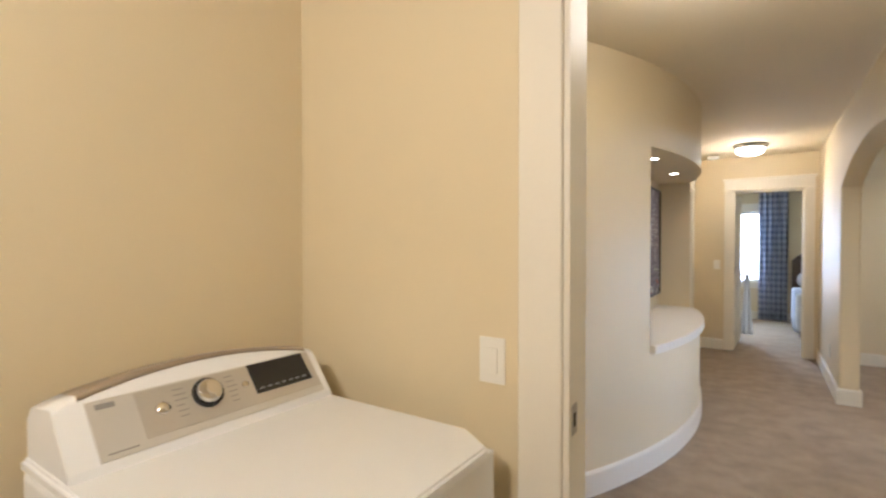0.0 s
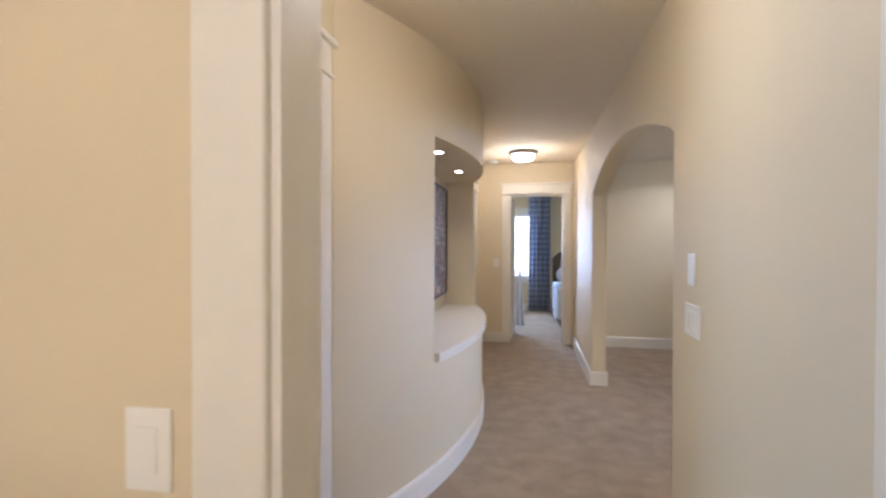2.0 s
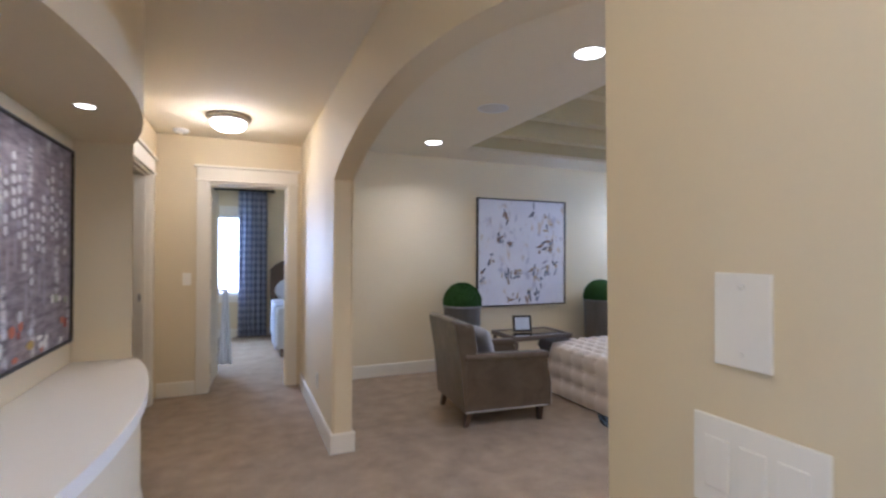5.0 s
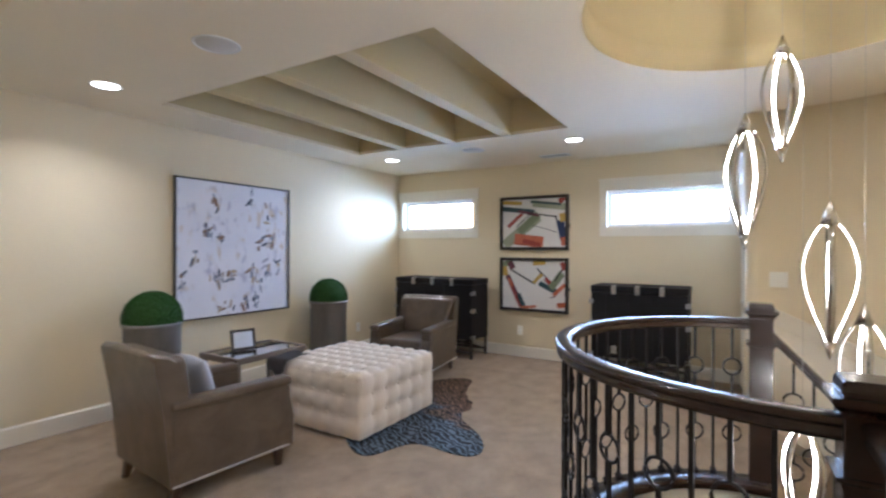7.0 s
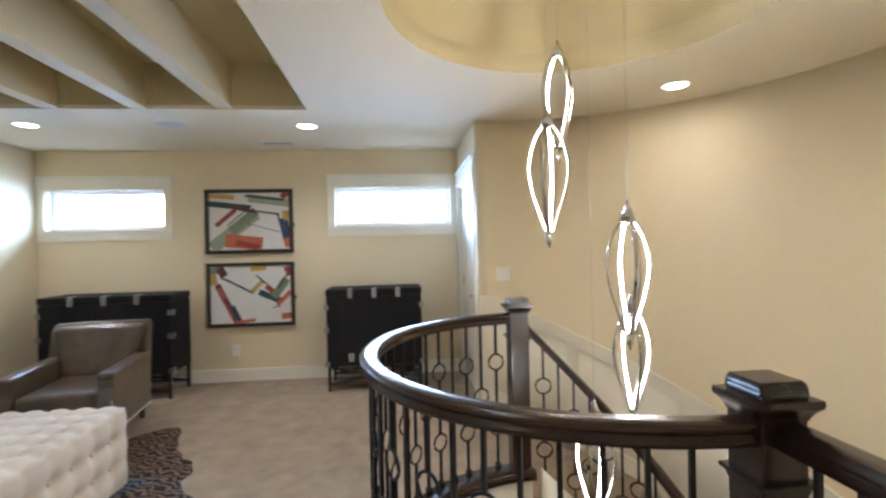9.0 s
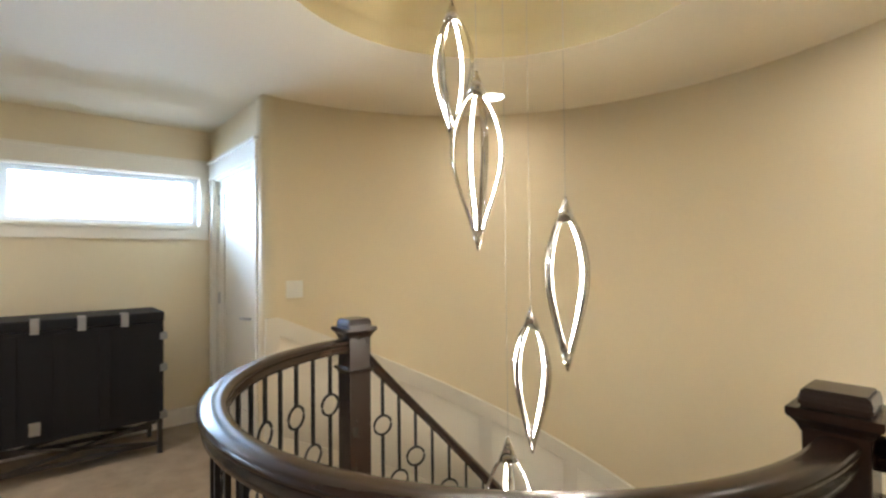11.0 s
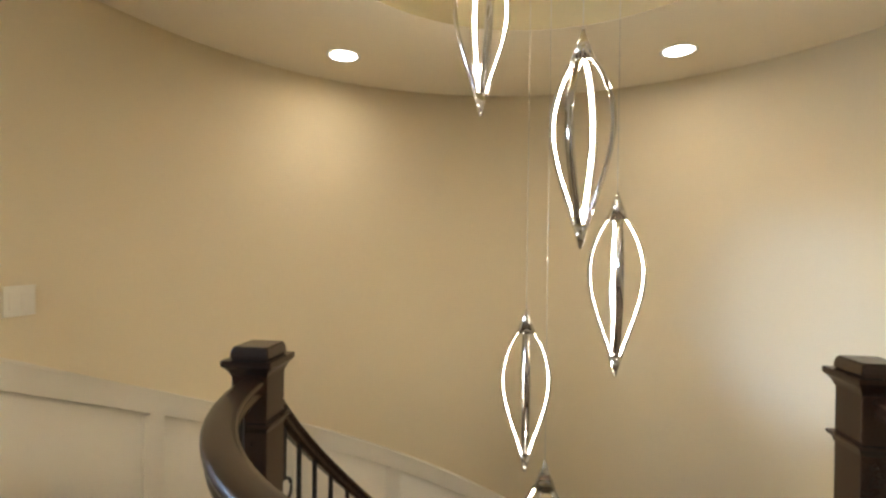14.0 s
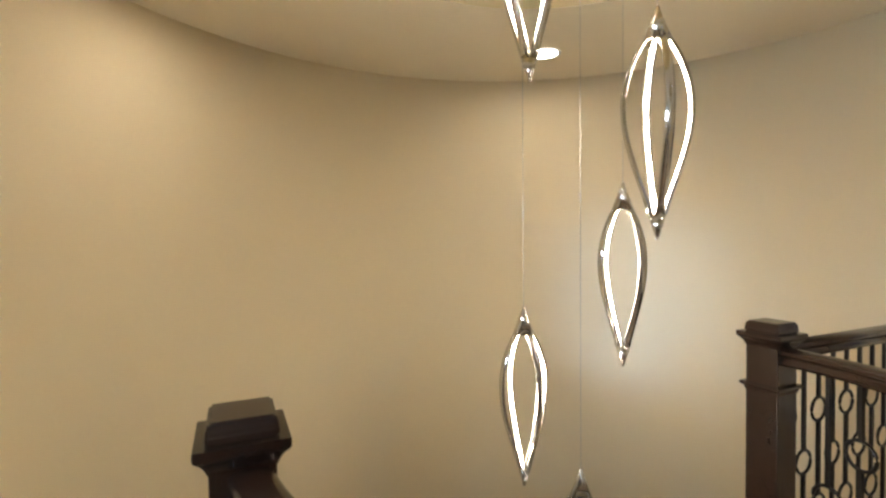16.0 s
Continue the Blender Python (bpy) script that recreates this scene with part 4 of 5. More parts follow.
# ---------------------------------------------------------------- sitting room
def armchair(at, label, group="leather armchairs"):
    ob = thing("armchair", label, "armchair", at, group)
    for x, y in ((-0.30, -0.29), (-0.30, 0.29), (0.31, -0.29), (0.31, 0.29)):
        bm = bmesh.new()
        s = -0.03 if x < 0 else 0.0
        v = [bm.verts.new((x + s * (1 - k) + dx * (0.016 + 0.010 * k), y + dy * (0.016 + 0.010 * k), 0.125 * k)) for k in (0, 1) for dx, dy in ((-1, -1), (1, -1), (1, 1), (-1, 1))]
        for f in ((3, 2, 1, 0), (4, 5, 6, 7), (0, 1, 5, 4), (1, 2, 6, 5), (2, 3, 7, 6), (3, 0, 4, 7)):
            bm.faces.new([v[i] for i in f])
        part("leg", bm, M_DARKWOOD, ob, "tapered dark wood leg")
    part("seat_frame", box(-0.33, 0.355, -0.245, 0.245, 0.12, 0.315, 0.012), M_LEATHER, ob)
    bm = box(-0.24, 0.385, -0.236, 0.236, 0.30, 0.425, 0.045, 4)
    for f in bm.faces:
        f.smooth = True
    part("seat_cushion", bm, M_LEATHER, ob, "plump brown leather seat cushion")
    # arms: a side profile along x with a rounded top that slopes down towards the front
    for s in (-1, 1):
        side = [(-0.35, 0.12), (0.384, 0.12), (0.387, 0.30), (0.380, 0.365), (0.364, 0.400), (0.352, 0.425), (0.353, 0.445), (0.362, 0.462), (0.360, 0.485), (0.340, 0.515), (-0.35, 0.54)]
        bm = bmesh.new()
        va, vb = [bm.verts.new((x, s * 0.252, z)) for x, z in side], [bm.verts.new((x, s * 0.350, z)) for x, z in side]
        bm.faces.new(va)
        bm.faces.new(vb[::-1])
        for i in range(len(side)):
            j = (i + 1) % len(side)
            bm.faces.new((va[i], va[j], vb[j], vb[i]))
        bmesh.ops.bevel(bm, geom=list(bm.edges), offset=0.006, segments=2, affect="EDGES")
        arm = part("arm", bm, M_LEATHER, ob, "leather arm panel with a scrolled front edge")
        bm, y0, y1 = bmesh.new(), *sorted((s * 0.246, s * 0.357))
        bx(bm, -0.36, 0.374, y0, y1, 0.502, 0.558, 0.024, 5)
        for v in bm.verts:
            v.co.z += 0.018 * (0.05 - v.co.x) + 0.004 * math.sin(9 * v.co.x + 2 * s)
        for f in bm.faces:
            f.smooth = True
        part("arm_pad", bm, M_LEATHER, arm, "rolled leather arm pad")
        bm = bmesh.new()
        for k in range(44):
            x = -0.345 + 0.016 * k
            turned(bm, x, 0, [(0.0, -0.0055), (0.006, -0.004), (0.0075, 0.0)], 6)
        bmesh.ops.rotate(bm, verts=bm.verts, cent=(0, 0, 0), matrix=Matrix.Rotation(radians(-90 * s), 3, "X"))
        bmesh.ops.scale(bm, verts=bm.verts, vec=(1, -1, 1))
        bmesh.ops.translate(bm, verts=bm.verts, vec=(0, s * 0.352, 0.130))
        part("nailhead_trim", bm, M_NAIL, arm, "row of steel nailheads")
        bm = bmesh.new()
        for k in range(14):
            turned(bm, s * 0.345, 0.14 + 0.016 * k, [(0.0, 0.0045), (0.0045, 0.003), (0.0055, 0.0)], 6)
        bmesh.ops.rotate(bm, verts=bm.verts, cent=(0, 0, 0), matrix=Matrix(((0, 0, 1), (1, 0, 0), (0, 1, 0))))
        bmesh.ops.translate(bm, verts=bm.verts, vec=(0.386, 0, 0))
        part("nailhead_trim", bm, M_NAIL, arm, "row of steel nailheads")
    # leaning back
    bm, rings = bmesh.new(), []
    for y, cut in ((-0.345, 0.012), (-0.335, 0.0), (-0.15, -0.006), (0.15, -0.006), (0.335, 0.0), (0.345, 0.012)):
        rings.append([bm.verts.new((x, y, z)) for x, z in ((-0.355, 0.12), (-0.225, 0.12), (-0.232 + cut, 0.42), (-0.330 + cut, 0.775 - cut), (-0.365, 0.805 - cut), (-0.415, 0.815 - cut), (-0.440, 0.795 - cut), (-0.392, 0.5))])
    for a, b in zip(rings, rings[1:]):
        for i in range(8):
            bm.faces.new((a[i], a[(i + 1) % 8], b[(i + 1) % 8], b[i])).smooth = i in (3, 4, 5)
    bm.faces.new(rings[0])
    bm.faces.new(rings[-1][::-1])
    part("backrest", bm, M_LEATHER, ob, "leaning leather backrest")
    bm = box(-0.305, -0.165, -0.236, 0.236, 0.415, 0.795, 0.04, 4)
    for v in bm.verts:
        v.co.y *= 1.0 + 0.36 * max(0.0, min(1.0, (v.co.z - 0.50) / 0.06))
        v.co.x -= 0.27 * (v.co.z - 0.415)
    for f in bm.faces:
        f.smooth = True
    part("back_cushion", bm, M_LEATHER, ob, "padded leather back cushion")
    return ob


_c1 = armchair(pose(2.50, 5.715, 0, 0, 0, -5), "worn brown-grey leather armchair with a pale pillow on it")
_c2 = copy_thing(_c1, pose(5.08, 5.93, 0, 0, 0, 188))
tagged(_c2, "worn brown-grey leather armchair in front of a black trunk")

M_PILLOW = mat("pale_blue_linen", (0.50, 0.51, 0.55), 0.9, var=0.1, scale=12, fine=300, bump=0.3, sheen=0.2)
_bm = bmesh.new()
bmesh.ops.create_uvsphere(_bm, u_segments=32, v_segments=20, radius=1.0)
for _v in _bm.verts:
    _x, _y, _z = _v.co
    _s = max(abs(_y), abs(_z), 1e-6)
    _n = math.hypot(_y, _z) or 1e-6
    _k = (_n / _s) ** 0.75
    _v.co = (_x * 0.055, _y * _k * 0.18, _z * _k * 0.155)
for _f in _bm.faces:
    _f.smooth = True
_p = thing("throw_pillow", "pale blue-grey linen pillow leaning on the armchair back", "pillow", pose(2.425, 5.70, 0.575, 0, -14, -5))
part("cover", _bm, M_PILLOW, _p)


def quilt(bm, o, u, v, nu, nv, amp, res=7):
    """A padded, buttoned face: o its corner, u and v its edges, nu by nv pads."""
    o, u, v = Vector(o), Vector(u), Vector(v)
    n = u.cross(v).normalized()
    grid = []
    for j in range(nv * res + 1):
        row = []
        for i in range(nu * res + 1):
            a, b = i / res, j / res
            ca, cb = abs(math.cos(math.pi * a)), abs(math.cos(math.pi * b))
            h = 1.0 - 0.30 * max(ca, cb) ** 7 - 0.75 * (ca * cb) ** 3
            edge = min(a, nu - a, b, nv - b)
            row.append(bm.verts.new(o + u * (a / nu) + v * (b / nv) + n * amp * (h - 0.5) * min(1.0, 0.35 + edge * 2)))
        grid.append(row)
    for r0, r1 in zip(grid, grid[1:]):
        for i in range(len(r0) - 1):
            bm.faces.new((r0[i], r0[i + 1], r1[i + 1], r1[i])).smooth = True
    return bm


OT = (0.47, 0.465, 0.026, 0.47)
_o = thing("tufted_ottoman", "square cream linen ottoman with deep button tufting", "ottoman", pose(3.745, 5.62, 0))
_w, _l, _z0, _z1 = OT
_bm = bmesh.new()
quilt(_bm, (-_w, -_l, _z1), (2 * _w, 0, 0), (0, 2 * _l, 0), 7, 7, 0.048)
quilt(_bm, (-_w, -_l, _z0), (2 * _w, 0, 0), (0, 0, _z1 - _z0), 6, 3, 0.034)
quilt(_bm, (_w, _l, _z0), (-2 * _w, 0, 0), (0, 0, _z1 - _z0), 6, 3, 0.034)
quilt(_bm, (-_w, _l, _z0), (0, -2 * _l, 0), (0, 0, _z1 - _z0), 6, 3, 0.034)
quilt(_bm, (_w, -_l, _z0), (0, 2 * _l, 0), (0, 0, _z1 - _z0), 6, 3, 0.034)
bmesh.ops.remove_doubles(_bm, verts=_bm.verts, dist=0.012)
part("upholstery", _bm, M_LINEN, _o)
part("base", box(-_w + 0.02, _w - 0.02, -_l + 0.02, _l - 0.02, 0.016, _z0 + 0.02), M_DARKWOOD, _o)
for _x in (-1, 1):
    for _y in (-1, 1):
        part("foot", box(_x * (_w - 0.08) - 0.03, _x * (_w - 0.08) + 0.03, _y * (_l - 0.08) - 0.03, _y * (_l - 0.08) + 0.03, 0.006, 0.03), M_DARKWOOD, _o)
_bm = bmesh.new()
turned(_bm, 0, 0, [(0.011, -0.004), (0.011, 0.001), (0.007, 0.005), (0.0, 0.006)], 10)
_btn = finish(_bm, "button", M_LINEN)
for _i in range(1, 7):
    for _j in range(1, 7):
        same_part("button", _btn, _o, pose(-_w + 2 * _w * _i / 7, -_l + 2 * _l * _j / 7, _z1 - 0.011))
for _i in range(1, 6):
    for _j in (1, 2):
        _zz = _z0 + (_z1 - _z0) * _j / 3
        same_part("button", _btn, _o, pose(-_w + 2 * _w * _i / 6, -_l + 0.006, _zz, 90, 0, 0))
        same_part("button", _btn, _o, pose(-_w + 0.006, -_l + 2 * _l * _i / 6, _zz, 0, -90, 0))
        same_part("button", _btn, _o, pose(_w - 0.006, -_l + 2 * _l * _i / 6, _zz, 0, 90, 0))

_t = thing("fur_throw", "dark grey fur throw draped over the ottoman corner", "throw", pose(3.275, 5.985, 0.47))
_rn, _bm, _grid = random.Random(5), bmesh.new(), []
for _i in range(25):
    _u = _i / 24
    _row = []
    for _j in range(17):
        _v = _j / 16
        _run = 0.36 * _u - 0.22 + 0.03 * math.sin(5 * _v)
        _w = 0.012 * math.sin(23 * _u + 9 * _v) + 0.006 * _rn.uniform(-1, 1)
        _p = (-_run + 0.02, -0.11 + 0.20 * _v + 0.02 * math.sin(7 * _u), 0.034 + 0.5 * abs(_w)) if _run < 0.05 else (-0.030 - abs(_w), -0.11 + 0.20 * _v + 0.02 * math.sin(7 * _u), 0.075 - _run)
        _row.append(_bm.verts.new(_p))
    _grid.append(_row)
for _p, _q in zip(_grid, _grid[1:]):
    for _j in range(16):
        _bm.faces.new((_p[_j], _p[_j + 1], _q[_j + 1], _q[_j])).smooth = True
bmesh.ops.solidify(_bm, geom=list(_bm.faces), thickness=0.012)
part("pelt", _bm, mat("charcoal_fur", (0.13, 0.11, 0.095), 0.95, var=0.3, scale=30, fine=250, bump=0.7, dist=0.004), _t)


def hide_material():
    m = bpy.data.materials.new("striped_hide")
    m.use_nodes = True
    nt = m.node_tree
    b = nt.nodes["Principled BSDF"]
    b.inputs["Roughness"].default_value = 0.7
    b.inputs["Specular IOR Level"].default_value = 0.2
    co, mp = nt.nodes.new("ShaderNodeTexCoord"), nt.nodes.new("ShaderNodeMapping")
    mp.inputs["Rotation"].default_value = (0, 0, radians(28))
    nt.links.new(co.outputs["Object"], mp.inputs[0])
    w = nt.nodes.new("ShaderNodeTexWave")
    w.inputs["Scale"].default_value, w.inputs["Distortion"].default_value, w.inputs["Detail"].default_value = 7.0, 11.0, 4
    w.inputs["Detail Scale"].default_value = 1.6
    nt.links.new(mp.outputs[0], w.inputs["Vector"])
    r = nt.nodes.new("ShaderNodeValToRGB")
    r.color_ramp.elements[0].position, r.color_ramp.elements[0].color = 0.44, (0.05, 0.042, 0.038, 1)
    r.color_ramp.elements[1].position, r.color_ramp.elements[1].color = 0.72, (1, 1, 1, 1)
    nt.links.new(w.outputs["Fac"], r.inputs[0])
    n = nt.nodes.new("ShaderNodeTexNoise")
    n.inputs["Scale"].default_value = 2.6
    nt.links.new(co.outputs["Object"], n.inputs["Vector"])
    c = nt.nodes.new("ShaderNodeValToRGB")
    c.color_ramp.elements[0].position, c.color_ramp.elements[0].color = 0.44, (0.21, 0.125, 0.075, 1)
    c.color_ramp.elements[1].position, c.color_ramp.elements[1].color = 0.54, (0.12, 0.15, 0.18, 1)
    sx = nt.nodes.new("ShaderNodeSeparateXYZ")
    nt.links.new(co.outputs["Object"], sx.inputs[0])
    sl = nt.nodes.new("ShaderNodeMath")
    sl.operation = "MULTIPLY_ADD"
    sl.inputs[1].default_value = -0.55
    nt.links.new(sx.outputs["X"], sl.inputs[0])
    nt.links.new(n.outputs["Fac"], sl.inputs[2])
    nt.links.new(sl.outputs[0], c.inputs[0])
    x = nt.nodes.new("ShaderNodeMix")
    x.data_type, x.blend_type = "RGBA", "MULTIPLY"
    x.inputs["Factor"].default_value = 1
    nt.links.new(r.outputs[0], x.inputs["A"])
    nt.links.new(c.outputs[0], x.inputs["B"])
    nt.links.new(x.outputs["Result"], b.inputs["Base Color"])
    return m


def lobe(deg, at, width, size):
    d = (deg - at + 180) % 360 - 180
    return size * math.exp(-(d / width) ** 2)


def hide_radius(deg):
    r = 0.64 + lobe(deg, 240, 15, 0.62) + lobe(deg, -10, 14, 0.36) + lobe(deg, 128, 16, 0.35) + lobe(deg, 52, 15, 0.30) + lobe(deg, 204, 17, 0.46)
    return r + 0.018 * math.sin(radians(deg) * 9) + 0.010 * math.sin(radians(deg) * 23 + 1)


_r = thing("zebra_hide_rug", "blue and brown zebra-striped hide rug under the ottoman", "rug", pose(4.18, 5.48, 0))
_bm = bmesh.new()
prism(_bm, [(hide_radius(a) * math.cos(radians(a)), hide_radius(a) * math.sin(radians(a))) for a in range(0, 360, 3)], 0.0015, 0.007)
part("hide", _bm, hide_material(), _r)

# side table with a mirrored top, and the photo frame on it
M_GREYWOOD = mat("grey_walnut", (0.17, 0.125, 0.09), 0.42, var=0.25, scale=8, fine=90, bump=0.12, dist=0.0008, stretch=(0.2, 1, 1))
_t = thing("side_table", "low walnut side table with a mirrored top", "side table", pose(3.33, 6.34, 0))
M_MIRROR = mat("mirror_glass", (0.80, 0.82, 0.82), 0.05, metal=1.0, var=0.02, bump=0.0)
_bm = bmesh.new()
for _q in ((-0.34, 0.34, -0.24, -0.205), (-0.34, 0.34, 0.205, 0.24), (-0.34, -0.305, -0.205, 0.205), (0.305, 0.34, -0.205, 0.205)):
    bx(_bm, *_q, 0.485, 0.53, 0.004)
part("top_frame", _bm, M_GREYWOOD, _t)
part("mirror_top", box(-0.305, 0.305, -0.205, 0.205, 0.50, 0.524), M_MIRROR, _t, "mirrored glass table top")
for _x in (-0.31, 0.31):
    for _y in (-0.21, 0.21):
        part("leg", box(_x - 0.014, _x + 0.014, _y - 0.014, _y + 0.014, 0, 0.485), M_GREYWOOD, _t)
for _y in (-0.21, 0.21):
    part("stretcher", box(-0.296, 0.296, _y - 0.009, _y + 0.009, 0.10, 0.122), M_GREYWOOD, _t)
_f = thing("photo_frame", "dark photo frame with a pale blue print on the table", "photo frame", pose(3.24, 6.36, 0.531, -14, 0, -14))
_bm = bmesh.new()
for _q in ((-0.10, 0.10, 0.0, 0.022), (-0.10, 0.10, 0.148, 0.17), (-0.10, -0.078, 0.022, 0.148), (0.078, 0.10, 0.022, 0.148)):
    bx(_bm, _q[0], _q[1], -0.008, 0.008, _q[2], _q[3], 0.003)
part("frame", _bm, M_FRAME, _f)
part("print", box(-0.078, 0.078, -0.003, 0.003, 0.022, 0.148), mat("pale_print", (0.66, 0.71, 0.82), 0.2, var=0.12, scale=14, fine=40, bump=0), _f, "pale blue print")
part("easel_back", box(-0.03, 0.03, 0.008, 0.012, 0.0, 0.12), M_FRAME, _f)


def planter(x, y):
    ob = thing("topiary_planter", "tall galvanised metal planter with a clipped boxwood dome", "planter", pose(x, y, 0), "topiary planters")
    bm = bmesh.new()
    turned(bm, 0, 0, [(0.0, 0.0), (0.19, 0.0), (0.195, 0.01), (0.203, 0.74), (0.212, 0.745), (0.212, 0.77), (0.198, 0.772), (0.192, 0.72), (0.0, 0.72)], 40)
    part("pot", bm, M_GALV, ob)
    rn = random.Random(7)
    bm = bmesh.new()
    turned(bm, 0, 0, [(0.18, 0.74)] + [(0.202 * math.cos(radians(t)), 0.800 + 0.205 * math.sin(radians(t))) for t in range(-12, 90, 12)] + [(0.0, 1.005)], 32)
    part("moss_core", bm, M_LEAF, ob)
    bm = bmesh.new()
    for _ in range(6500):
        t, a = math.asin(rn.uniform(-0.22, 1.0)), rn.uniform(0, 2 * math.pi)
        n = Vector((math.cos(t) * math.cos(a), math.cos(t) * math.sin(a), math.sin(t)))
        p = Vector((n.x * 0.203, n.y * 0.203, 0.800 + n.z * 0.208)) + n * rn.uniform(-0.008, 0.006)
        d = (n + Vector((rn.uniform(-0.8, 0.8), rn.uniform(-0.8, 0.8), rn.uniform(-0.5, 0.8)))).normalized()
        s = d.cross(Vector((rn.random(), rn.random(), rn.random() + 0.1))).normalized() * rn.uniform(0.0022, 0.004)
        ln = rn.uniform(0.010, 0.017)
        bm.faces.new([bm.verts.new(q) for q in (p - d * 0.004, p + d * ln * 0.5 + s, p + d * ln, p + d * ln * 0.5 - s)])
    part("leaves", bm, M_LEAF, ob, "many small clipped boxwood leaves")
    return ob


_pl = planter(2.80, 6.90)
copy_thing(_pl, pose(4.74, 6.90, 0, 0, 0, 40))


def trunk(at, w, label):
    """A trunk on a folding stand; front face towards -x at x = 0, w its width along y."""
    ob = thing("storage_trunk", label, "trunk", at, "black trunks")
    h0, h1, d = 0.235, 0.985, 0.44
    part("body", box(0.0, d, -w / 2, w / 2, h0, h1 - 0.07, 0.006), M_TRUNK, ob)
    part("lid", box(-0.004, d + 0.004, -w / 2 - 0.004, w / 2 + 0.004, h1 - 0.066, h1, 0.010), M_TRUNK, ob)
    for k in range(3):
        y = -w / 2 + w * (0.25 + 0.25 * k)
        c = part("clasp", box(-0.018, -0.002, y - 0.022, y + 0.022, h1 - 0.085, h1 + 0.004, 0.003), M_STEEL, ob, "worn steel clasp")
        part("strap_plate", box(-0.016, 0.075, y - 0.02, y + 0.02, h1 - 0.001, h1 + 0.005), M_STEEL, c)
        part("slat", box(-0.009, 0.001, y - 0.03 + w * 0.12, y + 0.03 + w * 0.12, h0 + 0.01, h1 - 0.09, 0.002), M_TRUNK, ob)
    for z in (h0 + 0.03, h0 + 0.36, h1 - 0.17):
        for y in (-w / 2, w / 2):
            part("corner_cap", box(-0.010, 0.06, y - 0.022, y + 0.022, z - 0.024, z + 0.024, 0.004), M_STEEL, ob, "steel corner cap")
    c = part("lock_plate", box(-0.012, -0.001, -0.03 + w * 0.25, 0.025 + w * 0.25, h0 + 0.05, h0 + 0.13, 0.003), M_STEEL, ob, "steel lock plate")
    for x in (0.02, d - 0.02):
        for y in (-w / 2 + 0.02, w / 2 - 0.02):
            part("stand_leg", box(x - 0.015, x + 0.015, y - 0.015, y + 0.015, 0.0, h0), M_FRAME, ob)
        part("stand_rail", box(x - 0.012, x + 0.012, -w / 2 + 0.035, w / 2 - 0.035, 0.06, 0.085), M_FRAME, ob)
        for sgn in (-1, 1):
            bm = bmesh.new()
            sweep(bm, [(x, -sgn * (w / 2 - 0.04), 0.07), (x, sgn * (w / 2 - 0.04), h0 - 0.01)], [(-0.010, -0.012), (0.010, -0.012), (0.010, 0.012), (-0.010, 0.012)], smooth=False)
            part("cross_brace", bm, M_FRAME, ob)
    return ob


trunk(pose(5.895, 3.765, 0), 0.92, "black fibre storage trunk with steel hardware beside the door")
trunk(pose(5.93, 6.25, 0), 1.16, "black fibre storage trunk behind an armchair")


# ---------------------------------------------------------------- pictures
def blot_material():
    m = bpy.data.materials.new("abstract_ink_canvas")
    m.use_nodes = True
    nt = m.node_tree
    b = nt.nodes["Principled BSDF"]
    b.inputs["Roughness"].default_value = 0.6
    co = nt.nodes.new("ShaderNodeTexCoord")

    def noise_at(scale, detail, off, stretch=(1, 1, 1)):
        mp = nt.nodes.new("ShaderNodeMapping")
        mp.inputs["Location"].default_value, mp.inputs["Scale"].default_value = off, stretch
        n = nt.nodes.new("ShaderNodeTexNoise")
        n.inputs["Scale"].default_value, n.inputs["Detail"].default_value = scale, detail
        nt.links.new(co.outputs["Object"], mp.inputs[0])
        nt.links.new(mp.outputs[0], n.inputs["Vector"])
        return n

    def ramp(src, p0, p1, c0, c1):
        r = nt.nodes.new("ShaderNodeValToRGB")
        r.color_ramp.elements[0].position, r.color_ramp.elements[1].position = p0, p1
        r.color_ramp.elements[0].color, r.color_ramp.elements[1].color = c0, c1
        nt.links.new(src, r.inputs[0])
        return r

    def mix(a, bb, fac, blend="MIX"):
        x = nt.nodes.new("ShaderNodeMix")
        x.data_type, x.blend_type = "RGBA", blend
        nt.links.new(fac, x.inputs["Factor"])
        for s, v in (("A", a), ("B", bb)):
            if isinstance(v, tuple):
                x.inputs[s].default_value = v
            else:
                nt.links.new(v, x.inputs[s])
        return x.outputs["Result"]

    wash = ramp(noise_at(2.6, 4, (0, 0, 0)).outputs["Fac"], 0.35, 0.7, (0.70, 0.68, 0.73, 1), (0.78, 0.755, 0.78, 1))
    big = ramp(noise_at(4.4, 2, (3, 1, 7)).outputs["Fac"], 0.46, 0.56, (0, 0, 0, 1), (1, 1, 1, 1))
    ink = ramp(noise_at(10.5, 4, (1, 2, 5), (1.5, 1, 0.75)).outputs["Fac"], 0.52, 0.64, (0, 0, 0, 1), (1, 1, 1, 1))
    mul = nt.nodes.new("ShaderNodeMath")
    mul.operation = "MULTIPLY"
    nt.links.new(big.outputs[0], mul.inputs[0])
    nt.links.new(ink.outputs[0], mul.inputs[1])
    tint = ramp(noise_at(7, 2, (9, 3, 2)).outputs["Fac"], 0.42, 0.56, (0.50, 0.48, 0.56, 1), (0.62, 0.52, 0.44, 1))
    nt.links.new(mix(wash.outputs[0], tint.outputs[0], mul.outputs[0]), b.inputs["Base Color"])
    return m


